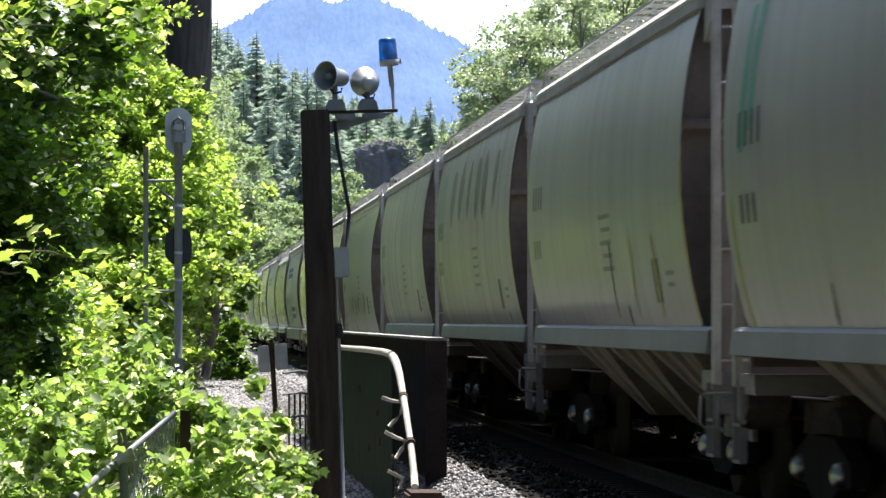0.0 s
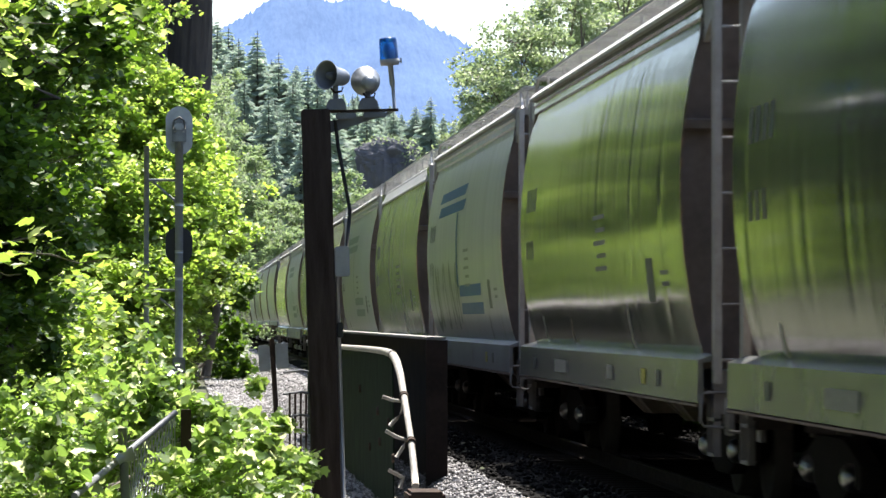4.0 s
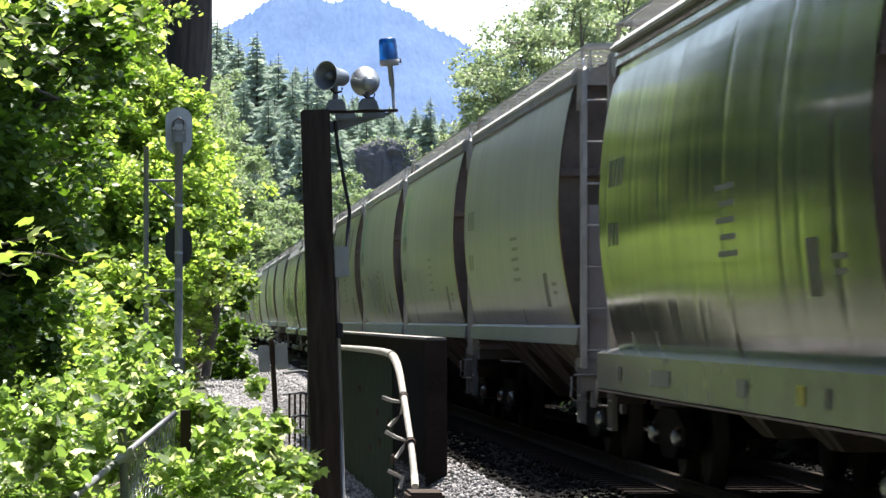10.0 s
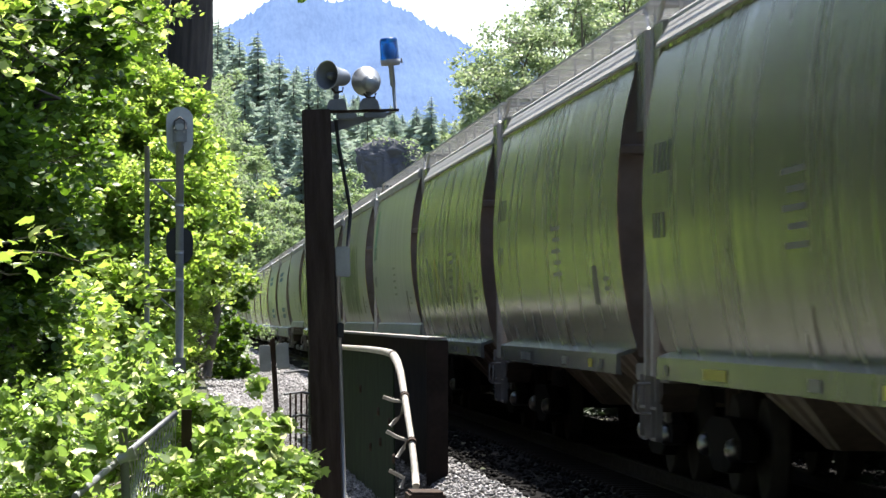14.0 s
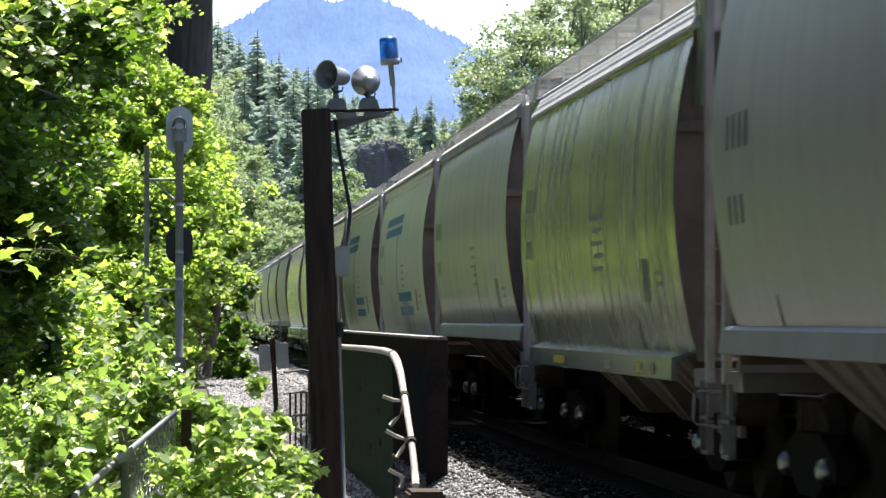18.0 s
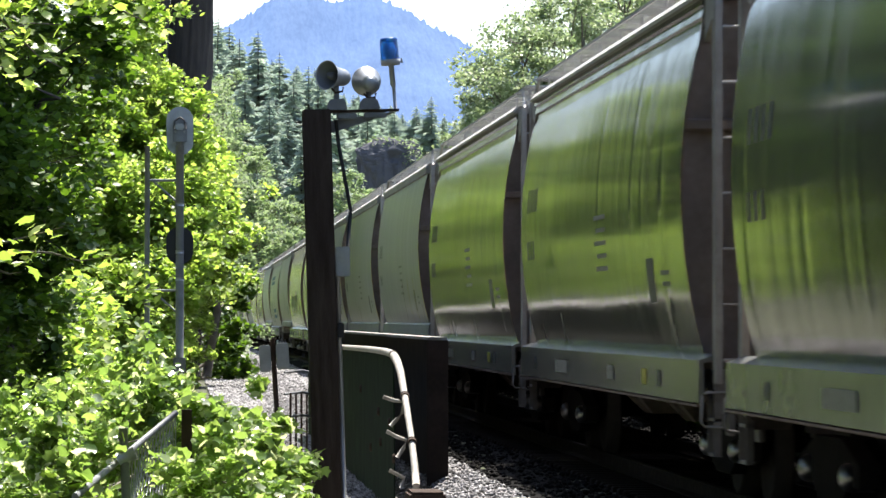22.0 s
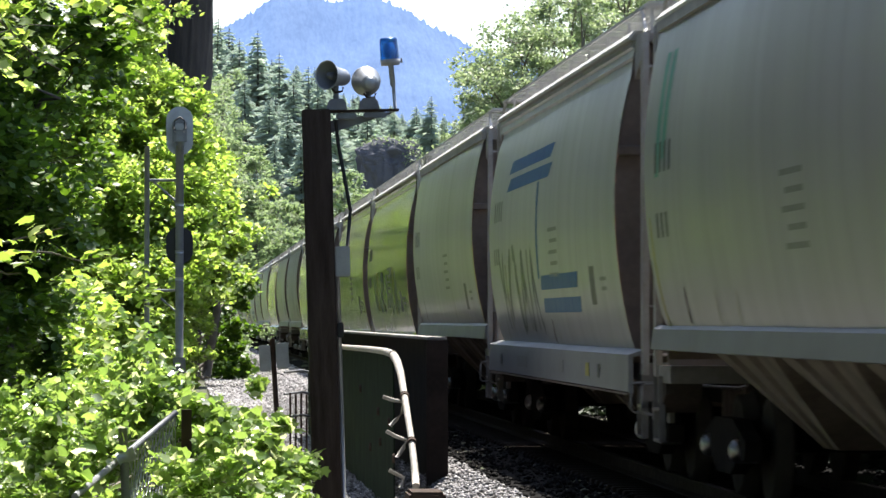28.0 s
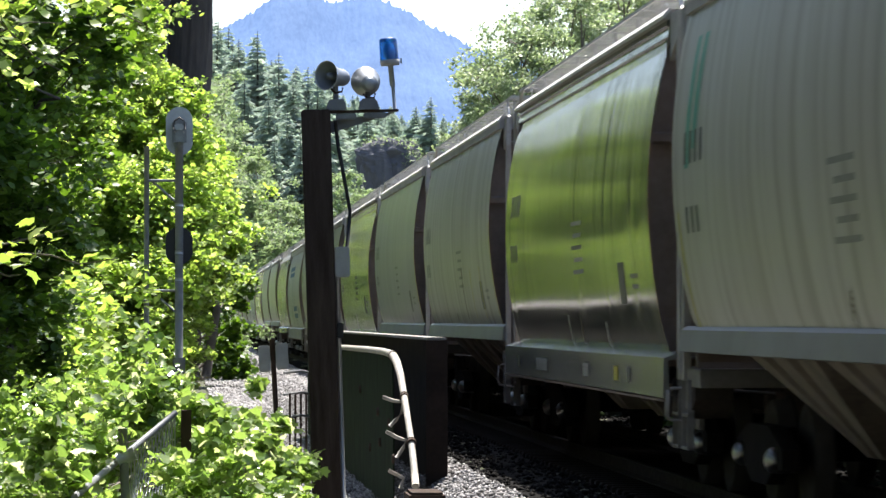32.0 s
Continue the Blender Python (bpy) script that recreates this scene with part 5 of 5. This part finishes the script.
EDGE_U = (0.0060, 0.0062, 0.0067, 0.0113, 0.0155, 0.0173, 0.0138, 0.0098, 0.0038, -0.0038, -0.0062)


def under_edge(c, more=0.0, out=1.0, up=0.4):
    """Whether a clump stays within the edge of the wood, as the line of trees falls towards the track."""
    u, e = (c[0] + out * c[3]) / c[1], (c[2] - 1.58 + up * c[3]) / c[1]
    return u < EDGE_U[-1] or (e < EDGE_E[-1] and u < more - 0.0025 + float(np.interp(e, EDGE_E, EDGE_U)))


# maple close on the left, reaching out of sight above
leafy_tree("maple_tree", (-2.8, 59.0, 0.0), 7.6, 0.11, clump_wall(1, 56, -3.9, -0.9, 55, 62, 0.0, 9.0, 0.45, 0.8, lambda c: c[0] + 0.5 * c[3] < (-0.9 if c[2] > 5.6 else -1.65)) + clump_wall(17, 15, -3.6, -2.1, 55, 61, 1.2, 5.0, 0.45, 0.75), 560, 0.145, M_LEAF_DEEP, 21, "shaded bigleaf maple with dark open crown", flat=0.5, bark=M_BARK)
leafy_tree("maple_tree", (-1.6, 96.0, 0.0), 8.6, 0.17, clump_wall(2, 96, -2.9, 1.75, 87, 98.6, 0.0, 10.0, 0.45, 0.8, lambda c: under_edge(c) and abs(c[1] - 97.6 + 1.0 * (9.6 - c[2])) < 0.6) + clump_wall(13, 16, -2.0, -0.3, 97, 100, 7.4, 10.4, 0.45, 0.7, under_edge), 1150, 0.128, M_LEAF, 22, "sunlit young maple with bright green leaves", flat=0.3, every=3, shape=2)
# dark trees added so that the car sides mirror something dark, not sky
leafy_tree("cedar_tree", (-5.2, 98.0, 0.0), 9.0, 0.2, clump_wall(14, 62, -7.4, -3.3, 94, 101, 0.0, 15.0, 0.7, 1.1), 420, 0.20, M_ADDED_DARK, 26, "tall dark tree added for dark reflections", "tree", flat=0.4, bark=M_BARK, every=3)
for k, (x, y, hh) in enumerate(((-7.6, 120, 17), (-8.8, 142, 17), (-10.0, 166, 17))):
    leafy_tree("cedar_tree", (x, y, 0.0), hh, 0.25, clump_wall(350 + k, 50, x - 2.2, x + 2.2, y - 5, y + 5, 0.0, hh + 1, 0.9, 1.5), 620, 0.42, M_ADDED_DARK, 360 + k, "tall dark tree added for dark reflections", shape=1, flat=0.3, bark=M_BARK, every=4)
leafy_tree("maple_tree", (0.6, 104.0, 0.0), 6.6, 0.15, clump_wall(12, 56, -0.4, 1.8, 99, 107, 0.0, 8.4, 0.3, 0.6, lambda c: under_edge(c, 0, 0.9, 0.8) and abs(c[1] - 106 + 0.72 * (8.6 - c[2])) < 0.9), 850, 0.13, M_LEAF, 25, "sunlit young maple before a fir trunk", flat=0.45, every=4, shape=2)
leafy_tree("maple_tree", (0.2, 134.0, 0.0), 7.0, 0.17, clump_wall(3, 50, -1.6, 2.4, 126, 140, 0.0, 9.5, 0.6, 1.0, lambda c: under_edge(c) and abs(c[1] - 137 + 0.9 * (9 - c[2])) < 1.5), 820, 0.16, M_LEAF, 23, "sunlit maple leaning over the line", flat=0.4, every=2)
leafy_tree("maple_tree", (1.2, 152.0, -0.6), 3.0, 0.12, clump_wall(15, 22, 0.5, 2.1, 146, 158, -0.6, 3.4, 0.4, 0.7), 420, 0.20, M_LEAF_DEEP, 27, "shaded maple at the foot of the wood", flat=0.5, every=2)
leafy_tree("alder_tree", (0.9, 172.0, 0.0), 9.5, 0.2, clump_wall(4, 44, -1.0, 2.5, 158, 186, 0.0, 13.6, 0.7, 1.3, lambda c: c[0] < 2.35 - 0.09 * c[2]), 560, 0.18, M_ALDER, 24, "pale green alder at the edge of the clearing", shape=1)
for k, (x, y, hh) in enumerate(((-5.5, 75, 2.0), (-6.0, 100, 2.1), (-5.0, 125, 2.4), (-4.5, 150, 3), (-5.5, 178, 4.0), (-3.5, 205, 4.6), (-5.0, 235, 5), (-3.5, 265, 5.5), (-3.0, 300, 7), (-4.5, 345, 8))):
    leafy_tree("maple_tree", (x, y, 0.2), hh, 0.12, clump_wall(50 + k, 34, x - 2.5, x + 2.5, y - 11, y + 11, 0.5, hh + 0.6, 0.8, 1.3), 420, 0.26, M_LEAF, 60 + k, "low leafy maple in the wood beside the line", shape=1, flat=0.6, every=3)
# tall dark firs, mostly unseen, added beside and behind the camera to cut skylight and darken reflections
for k, (x, y, hh) in enumerate(((-9, 55, 15), (-10, 35, 16), (-9, 15, 16), (-9, -5, 17), (-7, -25, 17), (0, -32, 17), (9, -34, 16), (-12, 82, 22), (-12, 112, 22), (-13, 140, 20), (-14, 175, 16), (-13, 215, 14), (-12, 255, 12), (-10, 290, 10))):
    leafy_tree("fir_tree", (x, y, 0.0), hh, 0.3, clump_wall(150 + k, 44, x - 3, x + 3, y - 13, y + 13, 1.0, hh + 3, 1.6, 2.8), 330, 0.75, M_DIM, 160 + k, "tall dark fir added to dim light on the line", shape=1, flat=0.2, bark=M_BARK, every=4)
# maples added out of sight beyond the train to shade the ground there
for k, (x, y) in enumerate(((13.4, 24), (13.0, 40), (13.2, 56), (13.4, 72), (13.2, 88), (13.4, 104), (13.2, 122))):
    leafy_tree("maple_tree", (x, y, -0.6), 6.0, 0.2, clump_wall(250 + k, 30, x - 3.2, x + 2.5, y - 9, y + 9, 0.0, 4.6, 1.0, 1.7), 420, 0.4, M_LEAF_DEEP, 260 + k, "leafy maple added to shade the far side of the track", shape=1, flat=0.6, every=4)


# dense thicket added beyond the track to keep gaps under the cars dark
for k in range(7):
    y = 26 + 16 * k
    leafy_tree("bramble_thicket", (10.0, y, -0.8), 1.6, 0.04, clump_wall(300 + k, 60, 8.3, 11.0, y - 8.5, y + 8.5, -0.7, 4.2, 0.6, 0.9, lambda c: c[0] - c[3] > 7.7), 760, 0.32, M_DIM, 310 + k, "dark thicket added to block sun beyond the track", "bush", 1, 0.6, every=5)


def build_near_branch(seed, base, ends, per_end, leaf, spread, label):
    """A branch that reaches in from a tree beside the camera, with broad leaves."""
    rng = np.random.default_rng(seed)
    root = tagged(new("maple_branch"), label, "branch")
    root.location = base
    pts = []
    for e in ends:
        path = limb((0, 0, 0), e, rng, 6, 0.03)
        part("twig", tubed(path, [0.016 - 0.002 * i for i in range(7)], 6), M_TWIG, root)
        path = np.array(path)
        f = rng.uniform(0.25, 1.0, per_end)
        on = path[0] + (path[-1] - path[0]) * f[:, None]
        pts.append(on + rng.normal(size=(per_end, 3)) * np.array((spread, spread, spread * 0.7)))
    part("foliage", leaves("foliage", np.concatenate(pts), leaf, rng, 0.5, 2), M_LEAF, root)
    return root


BRANCHES = [
    build_near_branch(41, (-2.2, 27.0, 4.6), [(1.9, 0.6, -0.85), (1.75, -0.4, -0.45), (1.3, 0.5, -1.2), (1.5, 1.2, -0.2), (0.9, 0.2, -1.1), (1.1, -0.6, -0.6)], 70, 0.10, 0.13, "leafy maple branch hanging in from a nearby tree"),
    build_near_branch(43, (-2.6, 31.0, 3.9), [(1.6, -0.4, 0.1), (1.3, 0.5, 0.5), (1.8, 0.6, 0.6), (1.2, 0.3, -0.25)], 46, 0.11, 0.15, "leafy maple branch hanging in from a nearby tree"),
    build_near_branch(42, (-2.0, 28.0, 2.05), [(1.5, 0.3, 0.02), (1.1, 0.0, 0.22), (0.8, -0.3, -0.12)], 16, 0.11, 0.06, "thin maple twig with a few broad leaves"),
]


def build_sprig():
    """A hanging spray of leaves that the wind dips into view."""
    rng = np.random.default_rng(47)
    root = tagged(new("maple_sprig"), "hanging maple sprig with bright young leaves", "sprig")
    part("twig", tubed([(0.0, 0, 0.5), (0.01, 0, 0.25), (0.0, 0, 0.02)], [0.006, 0.005, 0.003], 5), M_TWIG, root)
    pts = np.array([(rng.normal() * 0.045, rng.normal() * 0.05, rng.uniform(-0.02, 0.4)) for k in range(34)])
    part("foliage", leaves("foliage", pts, 0.075, rng, 0.1, 2), M_LEAF, root)
    return root


SPRIG = build_sprig()

# bramble thicket before them
leafy_tree("bramble_thicket", (-0.9, 33.0, -0.6), 1.0, 0.03, clump_wall(5, 60, -2.0, 0.75, 29.5, 38, -0.5, 1.3, 0.22, 0.45, lambda c: c[2] < float(np.interp(c[0], (-1.6, -1.05, -0.55, 0.0, 0.37, 0.77, 0.92), (0.65, 0.80, 1.05, 0.95, 0.60, 0.30, 0.0))) and not (abs(c[0] + 0.36) < 0.50 and c[1] < 33.8 and c[2] + 0.5 * c[3] > 0.15 + 0.55 * (c[0] + 0.36))), 560, 0.092, M_BRAMBLE, 31, "sunlit bramble and maple saplings over a fence", "bush", 2, 0.25)
leafy_tree("bramble_thicket", (0.7, 35.0, -0.7), 0.8, 0.02, clump_wall(6, 26, 0.30, 0.95, 33, 38, -0.6, 0.75, 0.18, 0.30, lambda c: c[2] < 1.15 - 0.9 * c[0]), 150, 0.095, M_BRAMBLE, 32, "sunlit bramble at the edge of the gravel", "bush", 2, 0.25)
leafy_tree("bramble_thicket", (-0.9, 28.6, -0.6), 0.6, 0.02, clump_wall(16, 18, -1.3, 0.25, 28.2, 29.3, -0.4, 0.42, 0.10, 0.2, lambda c: c[2] < (0.35 if c[0] < -0.85 else -0.2)), 60, 0.13, M_BRAMBLE, 33, "sunlit bramble shoots hanging over a fence pipe", "bush", 2, 0.25, every=3)


def build_big_fir(x, y, r, lean, label):
    """A thick conifer trunk with furrowed bark, its crown far above."""
    root = tagged(new("fir_tree"), label, "tree")
    root.location = (x, y, 0)
    rng = np.random.default_rng(int(y))
    bm = bmesh.new()
    zs = np.concatenate((np.linspace(-0.3, 14, 44), np.linspace(15, 26, 6))).tolist()
    tube(bm, [(lean * z / 26 + 0.02 * math.sin(z * 0.9), 0, z) for z in zs], [r * (1.18 - 0.018 * z) for z in zs], 72)
    for v in bm.verts:
        cx = lean * v.co.z / 26
        a = math.atan2(v.co.y, v.co.x - cx)
        d = 0.05 * noise.noise(Vector((a * 6.0, v.co.z * 0.55, x))) + 0.03 * noise.noise(Vector((a * 14.0, v.co.z * 1.6, x)))
        v.co.x += d * math.cos(a)
        v.co.y += d * math.sin(a)
    part("trunk", bm, M_BARK, root)
    for k in range(5):
        a, z = rng.uniform(0, 2 * math.pi), rng.uniform(7.5, 14)
        part("dead_branch", tubed([(lean * z / 26, 0, z), (lean * z / 26 + 1.1 * r * math.cos(a), 1.1 * r * math.sin(a), z - 0.05), (lean * z / 26 + 1.7 * r * math.cos(a), 1.7 * r * math.sin(a), z - 0.25)], [0.04, 0.03, 0.012], 6), M_BARK, root)
    vs = rng.uniform(-1, 1, size=(2600, 3)) * np.array((3.0, 3.0, 6.0)) + np.array((0, 0, 26))
    part("crown", leaves("crown", vs, 0.5, rng, 0.4, 1), M_FIR_HAZED, root)
    return root


build_big_fir(-0.34, 118.0, 0.68, 1.3, "thick dark fir trunk rising behind the maples")
build_big_fir(-1.43, 124.0, 0.36, 1.3, "dark fir trunk behind the maples")

# cottonwoods beyond the train
for k, (x, y, hh) in enumerate(((12.9, 140, 12.4), (15.2, 144, 14.2), (17.8, 148, 16.6), (21.0, 150, 17.0))):
    leafy_tree("cottonwood_tree", (x, y, -0.3), hh, 0.2, clump_wall(70 + k, 62, x - 2.4, x + 2.4, y - 3, y + 3, hh * 0.45, hh + 0.6, 0.5, 0.95, lambda c, x=x, hh=hh: c[2] < hh + 0.6 - 0.75 * abs(c[0] - x)), 470, 0.125, M_COTTON, 80 + k, "pale cottonwood behind the train", flat=0.2)

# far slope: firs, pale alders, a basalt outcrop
FIRS = [fir("fir_tree", 22.0, 90 + k, M_FIR_HAZED) for k in range(7)]
rng = random.Random(8)
TOP_U = (0.0, 0.0075, 0.0173, 0.0204, 0.0264, 0.0354, 0.0415, 0.049, 0.0596, 0.0716, 0.10)
TOP_E = (0.082, 0.081, 0.0765, 0.0780, 0.0712, 0.068, 0.0629, 0.0599, 0.0569, 0.0554, 0.054)
HERO = ((0.0090, 0.0805, 800, 1.7), (0.0118, 0.0782, 790, 1.6), (0.0070, 0.0812, 810, 1.7), (0.0145, 0.0752, 760, 1.4), (0.0195, 0.0773, 640, 1.35), (0.0252, 0.0715, 625, 1.2), (0.0290, 0.0665, 610, 1.05), (0.0330, 0.0678, 650, 1.15), (0.0355, 0.0650, 600, 0.95), (0.0128, 0.0735, 690, 1.3),
        (0.0160, 0.0650, 600, 1.0), (0.0225, 0.0600, 590, 0.9), (0.0275, 0.0560, 585, 0.9), (0.0400, 0.0610, 640, 0.9), (0.0620, 0.0575, 660, 0.75), (0.0660, 0.0600, 640, 0.8), (0.0560, 0.0560, 650, 0.7), (0.0310, 0.0500, 570, 0.75), (0.0240, 0.0480, 575, 0.7))
made = 0
while made < 190:
    if made < len(HERO):
        u, e, y, s = HERO[made]
        x, g = u * y, e * y + 1.58 - 22.0 * s
    else:
        y = rng.uniform(600, 1080)
        u = rng.uniform(0.0025, 0.078)
        x = u * y
        g = float(ground_height(x, y)) - 0.5
        s = rng.uniform(0.6, 1.5)
        room = (float(np.interp(u, TOP_U, TOP_E)) * y + 1.58 - g) / 22.0
        s = min(s, room * rng.uniform(0.7, 0.97))
        if s < 0.3:
            continue
    f = copy_thing(FIRS[made % 7], pose(x, y, g, 0, 0, rng.uniform(0, 360)))
    f.scale = (s * 1.5, s * 1.5, s)
    tagged(f, "tall dark green fir standing clear on the far slope" if made < len(HERO) else "dark green fir on the far slope", "tree", "firs of the far slope")
    made += 1
for f in FIRS:
    for o in (*f.children_recursive, f):
        bpy.data.objects.remove(o)
for k, (x, y, hh, w) in enumerate(((5.6, 470, 24, 3.0), (8.6, 476, 23.5, 3.2), (11.8, 490, 20, 3.0), (14.5, 500, 16, 3.0), (17.5, 505, 16, 3.0), (20.5, 500, 20.5, 2.6), (23.6, 500, 19, 2.8), (27.0, 520, 16, 3.0), (4.4, 520, 34, 2.4), (13.0, 465, 12, 3), (31.5, 520, 16, 3.0), (9.0, 465, 14, 3.0), (5.1, 505, 37, 2.4), (7.2, 500, 30.5, 2.4))):
    g = float(ground_height(x, y))
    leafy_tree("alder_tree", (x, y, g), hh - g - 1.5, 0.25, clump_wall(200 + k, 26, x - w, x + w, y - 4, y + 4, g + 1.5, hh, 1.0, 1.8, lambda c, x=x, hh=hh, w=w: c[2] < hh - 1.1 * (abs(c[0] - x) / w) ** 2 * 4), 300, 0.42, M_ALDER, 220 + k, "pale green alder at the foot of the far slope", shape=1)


def build_outcrop():
    """A basalt knob, sheer and cracked towards the line, brush on its crown and shoulder."""
    rng = np.random.default_rng(4)
    root = tagged(new("rock_outcrop"), "dark cracked basalt outcrop with brush on its crown", "rock")
    root.location = (30.1, 545, 24.0)
    bm = bmesh.new()
    bmesh.ops.create_icosphere(bm, subdivisions=6, radius=1.0)
    tops = []
    for v in bm.verts:
        q = v.co.copy()
        col = noise.noise(Vector((q.x * 5.5, q.y * 5.5, q.z * 1.1))) * 0.10 + noise.cell(Vector((q.x * 7, q.y * 7, q.z * 2.2))) * 0.035
        d = noise.fractal(q * 1.5, 1.0, 2.0, 5) * 0.20 + col
        # squared off: steep faces under a rounded crown
        w = max(abs(q.x), abs(q.y), 0.80)
        q = Vector((q.x / w * 0.9, q.y / w * 0.9, q.z * (1.0 - 0.10 * q.x))) * (1 + d)
        v.co = Vector((q.x * 4.9, q.y * 4, q.z * 3.9 if q.z > 0 else q.z * 9))
        if q.z > 0.72 or (q.x > 0.35 and q.z > -0.1):
            tops.append(tuple(v.co))
    part("rock", bm, M_ROCK, root)
    tops = np.array(tops)
    pick = tops[rng.integers(0, len(tops), 1500)] + rng.normal(size=(1500, 3)) * 0.28
    part("brush", leaves("brush", pick, 0.38, rng, 0.4, 1), M_ALDER, root, "pale green brush on the crown")
    return root


build_outcrop()

motions()
